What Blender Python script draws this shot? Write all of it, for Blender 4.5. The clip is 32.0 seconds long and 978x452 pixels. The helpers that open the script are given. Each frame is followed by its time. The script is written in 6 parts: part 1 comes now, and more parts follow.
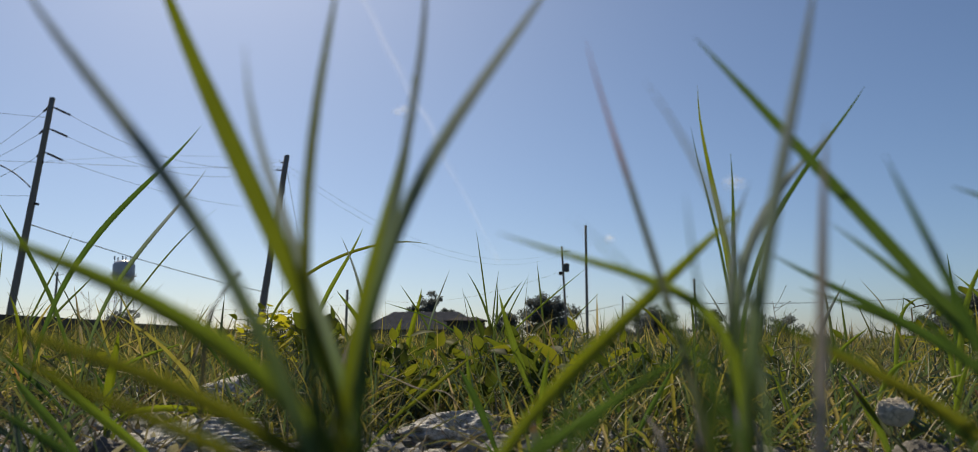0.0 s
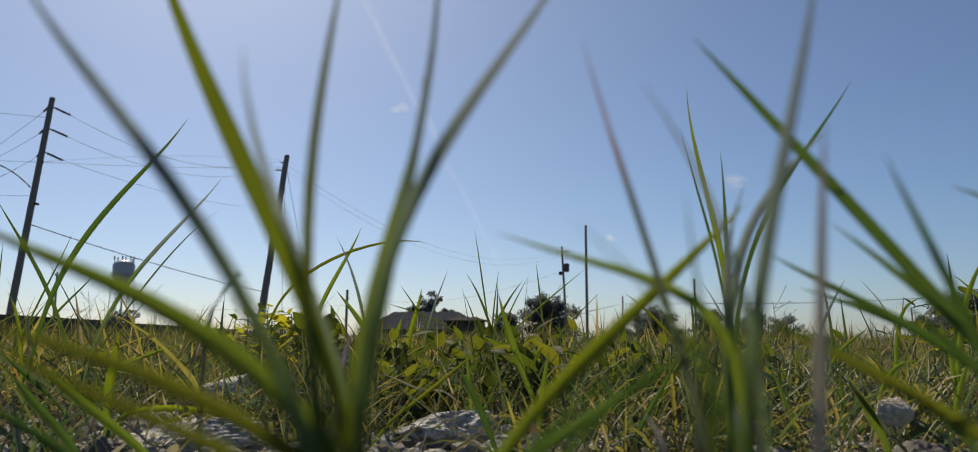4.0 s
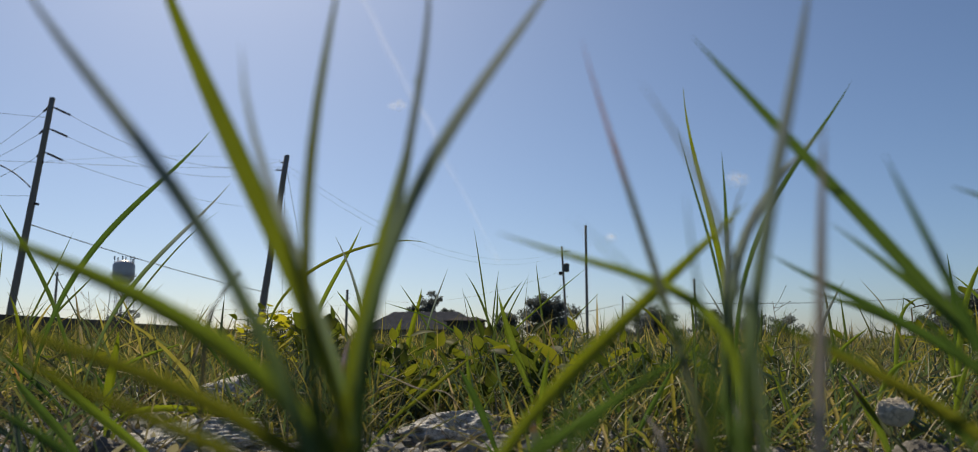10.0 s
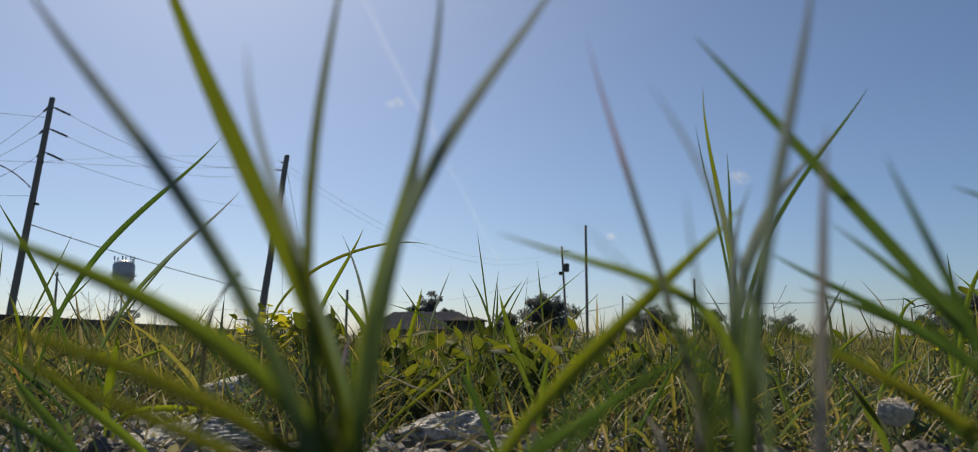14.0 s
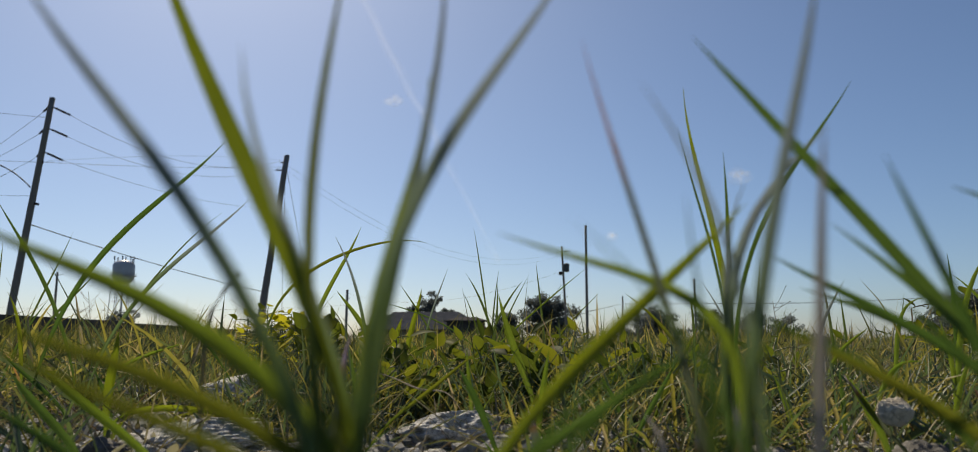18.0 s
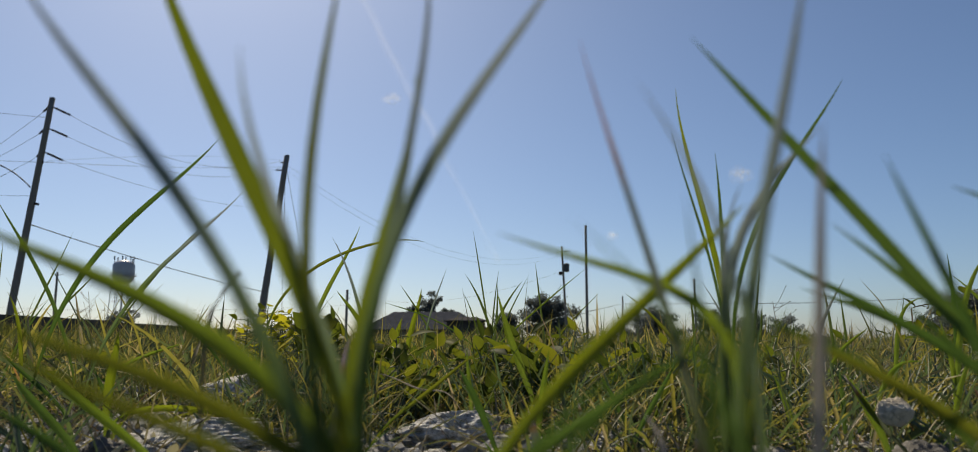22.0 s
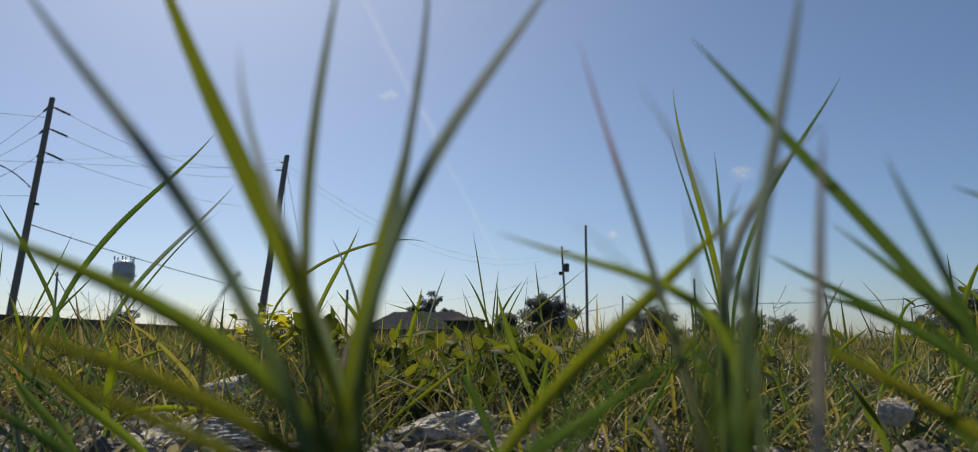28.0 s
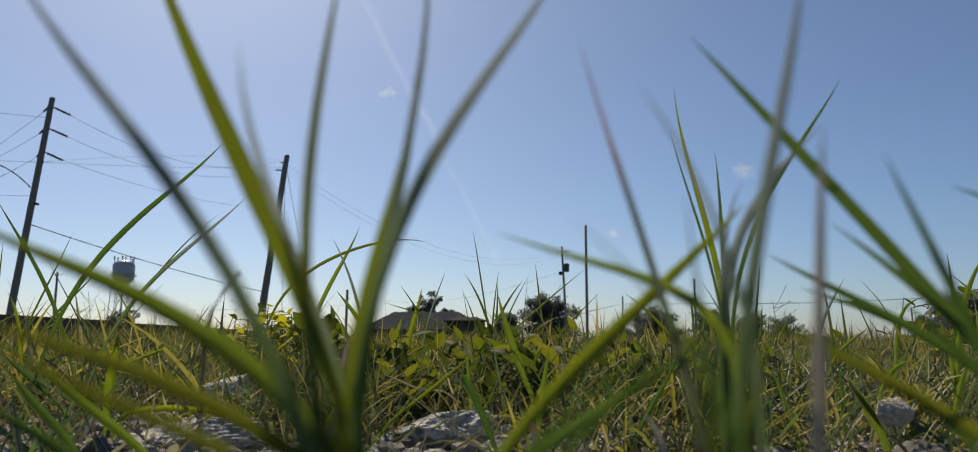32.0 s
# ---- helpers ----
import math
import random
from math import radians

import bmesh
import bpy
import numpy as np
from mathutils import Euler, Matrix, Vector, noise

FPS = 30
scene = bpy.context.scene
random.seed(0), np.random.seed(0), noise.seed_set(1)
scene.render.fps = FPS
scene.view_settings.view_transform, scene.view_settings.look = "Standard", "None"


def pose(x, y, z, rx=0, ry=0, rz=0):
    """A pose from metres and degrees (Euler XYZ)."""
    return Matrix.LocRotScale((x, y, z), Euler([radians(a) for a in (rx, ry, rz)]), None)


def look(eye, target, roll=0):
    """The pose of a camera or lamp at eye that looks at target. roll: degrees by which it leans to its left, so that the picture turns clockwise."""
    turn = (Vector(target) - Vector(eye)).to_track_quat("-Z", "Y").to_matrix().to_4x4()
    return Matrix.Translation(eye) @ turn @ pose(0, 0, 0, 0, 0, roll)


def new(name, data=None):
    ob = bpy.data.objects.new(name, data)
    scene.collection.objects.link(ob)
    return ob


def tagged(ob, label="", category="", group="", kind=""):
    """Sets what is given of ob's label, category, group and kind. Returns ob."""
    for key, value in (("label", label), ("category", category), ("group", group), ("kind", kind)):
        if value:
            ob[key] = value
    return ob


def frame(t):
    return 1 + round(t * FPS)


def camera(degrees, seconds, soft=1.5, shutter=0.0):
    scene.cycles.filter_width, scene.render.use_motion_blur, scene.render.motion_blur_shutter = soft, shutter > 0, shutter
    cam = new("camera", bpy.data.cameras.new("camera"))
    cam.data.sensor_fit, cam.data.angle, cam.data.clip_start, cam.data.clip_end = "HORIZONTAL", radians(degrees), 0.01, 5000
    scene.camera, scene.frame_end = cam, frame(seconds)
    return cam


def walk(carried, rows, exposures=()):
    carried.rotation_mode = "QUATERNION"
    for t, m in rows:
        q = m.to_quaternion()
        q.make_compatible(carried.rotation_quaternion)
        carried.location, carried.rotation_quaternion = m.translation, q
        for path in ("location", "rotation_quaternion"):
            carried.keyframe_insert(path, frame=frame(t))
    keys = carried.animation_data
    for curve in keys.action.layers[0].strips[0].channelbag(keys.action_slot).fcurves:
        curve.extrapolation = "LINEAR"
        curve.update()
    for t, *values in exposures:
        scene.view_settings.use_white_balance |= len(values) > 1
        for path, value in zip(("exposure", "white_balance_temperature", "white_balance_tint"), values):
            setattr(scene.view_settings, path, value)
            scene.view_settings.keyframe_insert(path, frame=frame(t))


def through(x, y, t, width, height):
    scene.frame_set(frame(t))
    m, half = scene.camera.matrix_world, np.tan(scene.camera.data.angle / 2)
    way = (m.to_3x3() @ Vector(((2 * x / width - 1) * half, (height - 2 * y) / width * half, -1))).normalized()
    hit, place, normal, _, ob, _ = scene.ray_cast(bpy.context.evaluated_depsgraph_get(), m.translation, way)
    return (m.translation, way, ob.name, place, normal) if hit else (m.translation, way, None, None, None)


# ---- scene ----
# One low view across a weedy field: the camera rests on the ground among tall grass.
cam = camera(65, 32.0, 0.9)
EYE = (0.0, 0.0, 0.07)
walk(cam, [(0.0, pose(*EYE, 98.46, 0, 0)), (32.0, pose(*EYE, 98.46, 0, 0))], exposures=[(0.0, 0.14, 7700, 7), (32.0, 0.14, 7700, 7)])
cam.data.dof.use_dof = True
cam.data.dof.focus_distance = 0.95
cam.data.dof.aperture_fstop = 16.0

# ---- light: high sun ahead and to the left, hazy clear sky ----
SUN_AZ, SUN_EL = -22.0, 44.0
world = bpy.data.worlds.new("world")
scene.world = world
world.use_nodes = True
wt = world.node_tree
sky = wt.nodes.new("ShaderNodeTexSky")
sky.sky_type = "NISHITA"
sky.sun_disc = False
sky.sun_elevation = radians(SUN_EL)
sky.sun_rotation = radians(SUN_AZ)
sky.air_density, sky.dust_density, sky.ozone_density = 1.0, 4.0, 8.6
sky.altitude = 1800
humid = wt.nodes.new("ShaderNodeMixRGB")
humid.blend_type = "MULTIPLY"
humid.inputs[0].default_value, humid.inputs[2].default_value = 1.0, (1.0, 1.0, 1.025, 1)
wt.links.new(sky.outputs[0], humid.inputs[1])
wt.links.new(humid.outputs[0], wt.nodes["Background"].inputs[0])
wt.nodes["Background"].inputs[1].default_value = 0.087
sun_way = Vector((math.sin(radians(SUN_AZ)) * math.cos(radians(SUN_EL)), math.cos(radians(SUN_AZ)) * math.cos(radians(SUN_EL)), math.sin(radians(SUN_EL))))
sun = new("sun", bpy.data.lights.new("sun", "SUN"))
sun.data.energy, sun.data.angle, sun.data.color = 5.0, radians(0.6), (1.0, 0.93, 0.82)
sun.matrix_world = look(sun_way * 60, (0, 0, 0))


# ---- materials ----
class Mat:
    """A node material with a principled shader, and short ways to add nodes."""

    def __init__(self, name, rough=0.6, metal=0.0):
        self.m = bpy.data.materials.new(name)
        self.m.use_nodes = True
        self.t = self.m.node_tree
        self.p = self.t.nodes["Principled BSDF"]
        self.p.inputs["Roughness"].default_value = rough
        self.p.inputs["Metallic"].default_value = metal

    def add(self, kind, **values):
        n = self.t.nodes.new(kind)
        for k, v in values.items():
            if k in n.inputs:
                n.inputs[k].default_value = v
        return n

    def link(self, a, b):
        self.t.links.new(a, b)

    def ramp(self, fac, stops):
        n = self.t.nodes.new("ShaderNodeValToRGB")
        e = n.color_ramp.elements
        e[0].position, e[0].color = stops[0][0], (*stops[0][1], 1)
        e[1].position, e[1].color = stops[-1][0], (*stops[-1][1], 1)
        for pos, col in stops[1:-1]:
            s = e.new(pos)
            s.color = (*col, 1)
        self.link(fac, n.inputs[0])
        return n.outputs[0]

    def noise(self, scale, detail=4.0, rough=0.6, coord="Object", stretch=None):
        c = self.t.nodes.new("ShaderNodeTexCoord")
        n = self.t.nodes.new("ShaderNodeTexNoise")
        n.inputs["Scale"].default_value, n.inputs["Detail"].default_value, n.inputs["Roughness"].default_value = scale, detail, rough
        src = c.outputs[coord]
        if stretch:
            mp = self.t.nodes.new("ShaderNodeMapping")
            mp.inputs["Scale"].default_value = stretch
            self.link(src, mp.inputs[0])
            src = mp.outputs[0]
        self.link(src, n.inputs["Vector"])
        return n.outputs[0]

    def mix(self, fac, a, b, blend="MIX"):
        n = self.t.nodes.new("ShaderNodeMixRGB")
        n.blend_type = blend
        for i, v in enumerate((fac, a, b)):
            if isinstance(v, (int, float)):
                n.inputs[i].default_value = v
            elif isinstance(v, tuple):
                n.inputs[i].default_value = (*v, 1)
            else:
                self.link(v, n.inputs[i])
        return n.outputs[0]

    def colour(self, out):
        self.link(out, self.p.inputs["Base Color"])

    def bump(self, height, strength, distance):
        n = self.t.nodes.new("ShaderNodeBump")
        n.inputs["Strength"].default_value, n.inputs["Distance"].default_value = strength, distance
        self.link(height, n.inputs["Height"])
        self.link(n.outputs[0], self.p.inputs["Normal"])
        return n.outputs[0]

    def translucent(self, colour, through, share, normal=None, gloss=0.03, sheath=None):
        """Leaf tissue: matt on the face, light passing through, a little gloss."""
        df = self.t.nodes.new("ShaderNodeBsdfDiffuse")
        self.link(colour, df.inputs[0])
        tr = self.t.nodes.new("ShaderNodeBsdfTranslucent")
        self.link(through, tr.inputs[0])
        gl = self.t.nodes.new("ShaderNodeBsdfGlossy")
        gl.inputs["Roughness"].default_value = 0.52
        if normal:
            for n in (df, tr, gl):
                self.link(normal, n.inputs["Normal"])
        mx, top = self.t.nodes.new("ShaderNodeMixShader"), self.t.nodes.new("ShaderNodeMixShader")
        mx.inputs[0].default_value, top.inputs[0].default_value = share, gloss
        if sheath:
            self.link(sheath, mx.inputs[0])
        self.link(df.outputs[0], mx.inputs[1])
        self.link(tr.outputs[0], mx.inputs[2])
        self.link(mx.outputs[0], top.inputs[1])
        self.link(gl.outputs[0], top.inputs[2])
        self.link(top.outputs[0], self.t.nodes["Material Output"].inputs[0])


def leaf_material(name, stops, trans=0.5, rough=0.42, island=False, veins=True, thin=1.5, gloss=0.02, cool=0.6, root=None, rooted=(1.6, 3.4)):
    """Leaf tissue: colour varies leaf by leaf, with veins along the blade, blotches and light passing through."""
    m = Mat(name, rough)
    if island:
        fac = m.t.nodes.new("ShaderNodeNewGeometry").outputs["Random Per Island"]
    else:
        fac = m.t.nodes.new("ShaderNodeObjectInfo").outputs["Random"]
    col = m.ramp(fac, stops)
    blot = m.noise(60.0, 3.0)
    col = m.mix(0.35, col, m.ramp(blot, [(0.3, (0.35, 0.35, 0.3)), (0.7, (1.0, 1.0, 0.9))]), "MULTIPLY")
    nrm = thick = None
    if veins:
        uv = m.t.nodes.new("ShaderNodeUVMap")
        wv = m.t.nodes.new("ShaderNodeTexWave")
        wv.inputs["Scale"].default_value, wv.inputs["Distortion"].default_value = 2.6, 0.25
        m.link(uv.outputs[0], wv.inputs["Vector"])
        nrm = m.bump(wv.outputs[1], 0.35, 0.0004)
        col = m.mix(0.16, col, wv.outputs[0], "MULTIPLY")
        # thicker rolled sheath; the cut translucency also stands in for shade at the foot
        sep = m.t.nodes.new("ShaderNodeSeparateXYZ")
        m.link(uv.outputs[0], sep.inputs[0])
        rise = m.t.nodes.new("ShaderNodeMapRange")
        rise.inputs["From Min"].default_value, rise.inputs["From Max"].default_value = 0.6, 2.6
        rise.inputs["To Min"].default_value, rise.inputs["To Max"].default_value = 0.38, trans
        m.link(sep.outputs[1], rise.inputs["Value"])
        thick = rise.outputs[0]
        # root tint puts the tuft's own shade into the colour of the blade's foot
        if root:
            up = m.t.nodes.new("ShaderNodeMapRange")
            up.inputs["From Min"].default_value, up.inputs["From Max"].default_value = rooted
            m.link(sep.outputs[1], up.inputs["Value"])
            col = m.mix(up.outputs[0], root, col)
    m.colour(col)
    hot = m.mix(1.0, col, (thin, thin * 0.98, thin * cool), "MULTIPLY")
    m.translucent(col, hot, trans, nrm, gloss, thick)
    return m.m


def rusty_material():
    """A dying blade: green below, an orange band, dull mauve above."""
    m = Mat("grass_rusty", 0.55)
    uv = m.t.nodes.new("ShaderNodeUVMap")
    sep = m.t.nodes.new("ShaderNodeSeparateXYZ")
    m.link(uv.outputs[0], sep.inputs[0])
    div = m.t.nodes.new("ShaderNodeMath")
    div.operation = "DIVIDE"
    div.inputs[1].default_value = 6.0
    m.link(sep.outputs[1], div.inputs[0])
    col = m.ramp(div.outputs[0], [(0.0, (0.08, 0.10, 0.02)), (0.78, (0.12, 0.14, 0.1)), (0.83, (0.27, 0.15, 0.07)), (0.87, (0.36, 0.28, 0.34)), (1.0, (0.38, 0.29, 0.38))])
    col = m.mix(0.4, col, m.ramp(m.noise(120, 3), [(0.3, (0.5, 0.45, 0.4)), (0.7, (1, 1, 1))]), "MULTIPLY")
    m.colour(col)
    m.translucent(col, col, 0.4)
    return m.m


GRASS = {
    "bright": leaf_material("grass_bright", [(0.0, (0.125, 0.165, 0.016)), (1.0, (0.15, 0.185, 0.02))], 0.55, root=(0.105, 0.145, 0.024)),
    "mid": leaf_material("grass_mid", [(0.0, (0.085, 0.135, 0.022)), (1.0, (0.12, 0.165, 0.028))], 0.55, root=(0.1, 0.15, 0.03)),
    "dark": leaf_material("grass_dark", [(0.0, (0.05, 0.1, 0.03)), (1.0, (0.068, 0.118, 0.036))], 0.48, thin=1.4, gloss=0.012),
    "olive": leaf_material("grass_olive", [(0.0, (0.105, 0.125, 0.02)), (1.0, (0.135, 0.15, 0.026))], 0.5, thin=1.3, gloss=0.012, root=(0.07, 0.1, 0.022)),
    # grey upper part paints in the sky haze and shading of near blurred blades
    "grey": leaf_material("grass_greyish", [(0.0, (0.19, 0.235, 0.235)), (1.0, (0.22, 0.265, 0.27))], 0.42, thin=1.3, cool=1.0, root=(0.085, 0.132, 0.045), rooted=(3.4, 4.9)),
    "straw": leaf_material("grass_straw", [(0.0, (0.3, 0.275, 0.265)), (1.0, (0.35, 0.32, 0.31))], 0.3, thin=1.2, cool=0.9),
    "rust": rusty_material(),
    # shaded copy of the dark kind; the shade is put into its colour
    "deep": leaf_material("grass_deep_shade", [(0.0, (0.066, 0.1, 0.038)), (1.0, (0.084, 0.124, 0.046))], 0.52, thin=1.2, gloss=0.006),
}
FIELD_STOPS = [(0.0, (0.034, 0.054, 0.04)), (0.25, (0.06, 0.084, 0.044)), (0.5, (0.122, 0.124, 0.038)), (0.7, (0.176, 0.163, 0.042)), (0.86, (0.225, 0.205, 0.06)), (0.95, (0.25, 0.205, 0.12)), (0.985, (0.32, 0.27, 0.2)), (1.0, (0.24, 0.13, 0.06))]
FIELD = leaf_material("field_grass", FIELD_STOPS, 0.48, 0.45, island=True, veins=False, gloss=0.035, cool=0.7)
TEAL = leaf_material("blue_green_grass", [(0.0, (0.04, 0.07, 0.05)), (0.5, (0.062, 0.1, 0.06)), (1.0, (0.09, 0.13, 0.055))], 0.42, 0.4, island=True, veins=False, gloss=0.05)
STRAW = leaf_material("dry_straw", [(0.0, (0.15, 0.125, 0.085)), (0.5, (0.28, 0.25, 0.19)), (0.8, (0.45, 0.42, 0.36)), (1.0, (0.24, 0.11, 0.05))], 0.25, 0.6, island=True, veins=False, thin=1.0)
LITTER = leaf_material("dead_leaf", [(0.0, (0.1, 0.08, 0.06)), (0.5, (0.26, 0.23, 0.19)), (1.0, (0.68, 0.65, 0.6))], 0.2, 0.6, island=True, veins=False, thin=1.0)
WEED = leaf_material("weed_leaf", [(0.0, (0.045, 0.068, 0.018)), (0.5, (0.088, 0.116, 0.02)), (1.0, (0.155, 0.162, 0.024))], 0.56, 0.6, veins=False, thin=1.12, gloss=0.012)
CLOVER = leaf_material("clover_leaf", [(0.0, (0.22, 0.24, 0.02)), (1.0, (0.29, 0.27, 0.035))], 0.6, 0.45, veins=False, gloss=0.008)
# blue-grey leaf tones: the haze of distance is put into the colour
TREE_LEAF = leaf_material("tree_leaf", [(0.0, (0.07, 0.088, 0.092)), (0.6, (0.095, 0.115, 0.112)), (1.0, (0.12, 0.14, 0.125))], 0.5, 0.5, island=True, veins=False, thin=1.6, cool=1.1)


def soil_material():
    m = Mat("soil", 0.95)
    base = m.ramp(m.noise(28, 8, 0.65), [(0.3, (0.03, 0.025, 0.016)), (0.55, (0.07, 0.058, 0.038)), (0.75, (0.14, 0.12, 0.09))])
    far = m.ramp(m.noise(0.6, 5, 0.6), [(0.35, (0.03, 0.045, 0.012)), (0.65, (0.075, 0.085, 0.028))])
    m.colour(m.mix(0.6, base, far))
    m.bump(m.noise(90, 6, 0.7), 0.8, 0.006)
    return m.m


def stone_material(name, light, dark, scale=60.0):
    m = Mat(name, 0.9)
    a = m.ramp(m.noise(scale, 8, 0.7), [(0.36, dark), (0.5, tuple((u + v) / 2 for u, v in zip(light, dark))), (0.62, light)])
    spots = m.ramp(m.noise(scale * 5, 3, 0.6), [(0.36, (0.4, 0.39, 0.38)), (0.5, (1, 1, 1))])
    m.colour(m.mix(0.6, a, spots, "MULTIPLY"))
    m.bump(m.noise(scale * 1.6, 9, 0.8), 1.0, 0.0018)
    return m.m


def wood_material(name, a, b, scale=6.0):
    m = Mat(name, 0.85)
    g = m.noise(scale, 6, 0.7, stretch=(6, 6, 0.35))
    m.colour(m.ramp(g, [(0.3, a), (0.7, b)]))
    m.bump(g, 0.5, 0.01)
    return m.m


def plain_material(name, a, b, rough, metal=0.0, scale=3.0):
    m = Mat(name, rough, metal)
    m.colour(m.ramp(m.noise(scale, 5, 0.65), [(0.3, a), (0.7, b)]))
    if rough > 0.7:
        m.p.inputs["Specular IOR Level"].default_value = 0.0
    return m.m


SOIL = soil_material()
LIME = stone_material("limestone", (0.74, 0.725, 0.7), (0.27, 0.265, 0.26), 170)
GRAVEL = stone_material("limestone_chips", (0.46, 0.445, 0.42), (0.15, 0.145, 0.135), 150)
TAN = stone_material("tan_stone", (0.66, 0.59, 0.48), (0.42, 0.36, 0.28), 60)
DARKSTONE = stone_material("dark_stone", (0.16, 0.15, 0.14), (0.07, 0.065, 0.06), 40)
POLE = wood_material("pole_wood", (0.14, 0.13, 0.125), (0.22, 0.205, 0.195))
TIMBER = wood_material("old_timber", (0.028, 0.023, 0.02), (0.075, 0.062, 0.052), 3.0)
BARK = wood_material("bark", (0.04, 0.03, 0.022), (0.09, 0.07, 0.05), 4.0)
STEEL = plain_material("galvanised_steel", (0.22, 0.23, 0.24), (0.34, 0.35, 0.36), 0.5, 0.8)
DARKMETAL = plain_material("dark_metal", (0.035, 0.04, 0.045), (0.07, 0.075, 0.085), 0.55)
TANK = plain_material("tank_paint", (0.36, 0.37, 0.41), (0.44, 0.45, 0.49), 0.28, 0.0, 0.2)
CABLE = plain_material("cable_sheath", (0.02, 0.02, 0.02), (0.035, 0.035, 0.035), 0.6)
CERAMIC = plain_material("insulator_glaze", (0.035, 0.03, 0.03), (0.06, 0.05, 0.05), 0.75)
ROOF = plain_material("roof_shingle", (0.062, 0.066, 0.076), (0.098, 0.102, 0.115), 0.9, 0.0, 1.2)
WALL = plain_material("house_siding", (0.15, 0.145, 0.14), (0.21, 0.2, 0.195), 0.8, 0.0, 0.8)
# darkened tone for the wing: the shade on its wall is put into the colour
WINGSHADE = plain_material("wing_shade_tone", (0.05, 0.048, 0.05), (0.085, 0.08, 0.08), 0.9, 0.0, 4.0)
GLASS = plain_material("window_glass", (0.02, 0.022, 0.025), (0.03, 0.032, 0.035), 0.08)
STALK = plain_material("weed_stalk", (0.07, 0.09, 0.03), (0.11, 0.12, 0.05), 0.6, 0.0, 40)
TWIG = plain_material("dry_twig", (0.10, 0.085, 0.06), (0.17, 0.145, 0.11), 0.8, 0.0, 40)


def cloud_material():
    m = Mat("cloud_vapour", 1.0)
    n = m.noise(0.16, 6, 0.7)
    where = m.t.nodes.new("ShaderNodeTexCoord")
    flat = m.t.nodes.new("ShaderNodeMapping")
    flat.inputs["Location"].default_value, flat.inputs["Scale"].default_value = (-1, 0, -1), (2, 0, 2)
    m.link(where.outputs["Generated"], flat.inputs[0])
    heart = m.t.nodes.new("ShaderNodeTexGradient")
    heart.gradient_type = "SPHERICAL"
    m.link(flat.outputs[0], heart.inputs[0])
    m.p.inputs["Base Color"].default_value = (0.85, 0.86, 0.88, 1)
    m.p.inputs["Specular IOR Level"].default_value = 0.0
    tr = m.t.nodes.new("ShaderNodeBsdfTranslucent")
    tr.inputs[0].default_value = (0.95, 0.95, 0.95, 1)
    mx = m.t.nodes.new("ShaderNodeMixShader")
    mx.inputs[0].default_value = 0.6
    m.link(m.p.outputs[0], mx.inputs[1])
    m.link(tr.outputs[0], mx.inputs[2])
    clear = m.t.nodes.new("ShaderNodeBsdfTransparent")
    veil = m.t.nodes.new("ShaderNodeMixShader")
    m.link(m.mix(1.0, m.ramp(n, [(0.4, (0.0, 0.0, 0.0)), (0.66, (0.42, 0.42, 0.42))]), heart.outputs[1], "MULTIPLY"), veil.inputs[0])
    m.link(clear.outputs[0], veil.inputs[1])
    m.link(mx.outputs[0], veil.inputs[2])
    m.link(veil.outputs[0], m.t.nodes["Material Output"].inputs[0])
    return m.m


CLOUD = cloud_material()


def trail_material():
    """Thin ice-crystal vapour, patchy along the trail."""
    m = Mat("trail_vapour", 1.0)
    m.p.inputs["Base Color"].default_value = (0.9, 0.9, 0.9, 1)
    tr = m.t.nodes.new("ShaderNodeBsdfTranslucent")
    tr.inputs[0].default_value = (0.95, 0.95, 0.95, 1)
    clear, veil = m.t.nodes.new("ShaderNodeBsdfTransparent"), m.t.nodes.new("ShaderNodeMixShader")
    m.link(m.ramp(m.noise(0.012, 4, 0.6), [(0.35, (0.003, 0.003, 0.003)), (0.65, (0.018, 0.018, 0.018))]), veil.inputs[0])
    m.link(clear.outputs[0], veil.inputs[1])
    m.link(tr.outputs[0], veil.inputs[2])
    m.link(veil.outputs[0], m.t.nodes["Material Output"].inputs[0])
    return m.m


TRAIL = trail_material()


# ---- mesh helpers ----
def part(name, bm, material, parent=None, label="", smooth=False):
    me = bpy.data.meshes.new(name)
    bm.to_mesh(me)
    bm.free()
    me.materials.append(material)
    if smooth:
        me.polygons.foreach_set("use_smooth", [True] * len(me.polygons))
    ob = new(name, me)
    ob.parent = parent
    if label:
        tagged(ob, label)
    return ob


def empty(name, at, label, category, group="", kind=""):
    ob = new(name)
    ob.location = at
    ob.empty_display_size = 0.1
    return tagged(ob, label, category, group, kind)


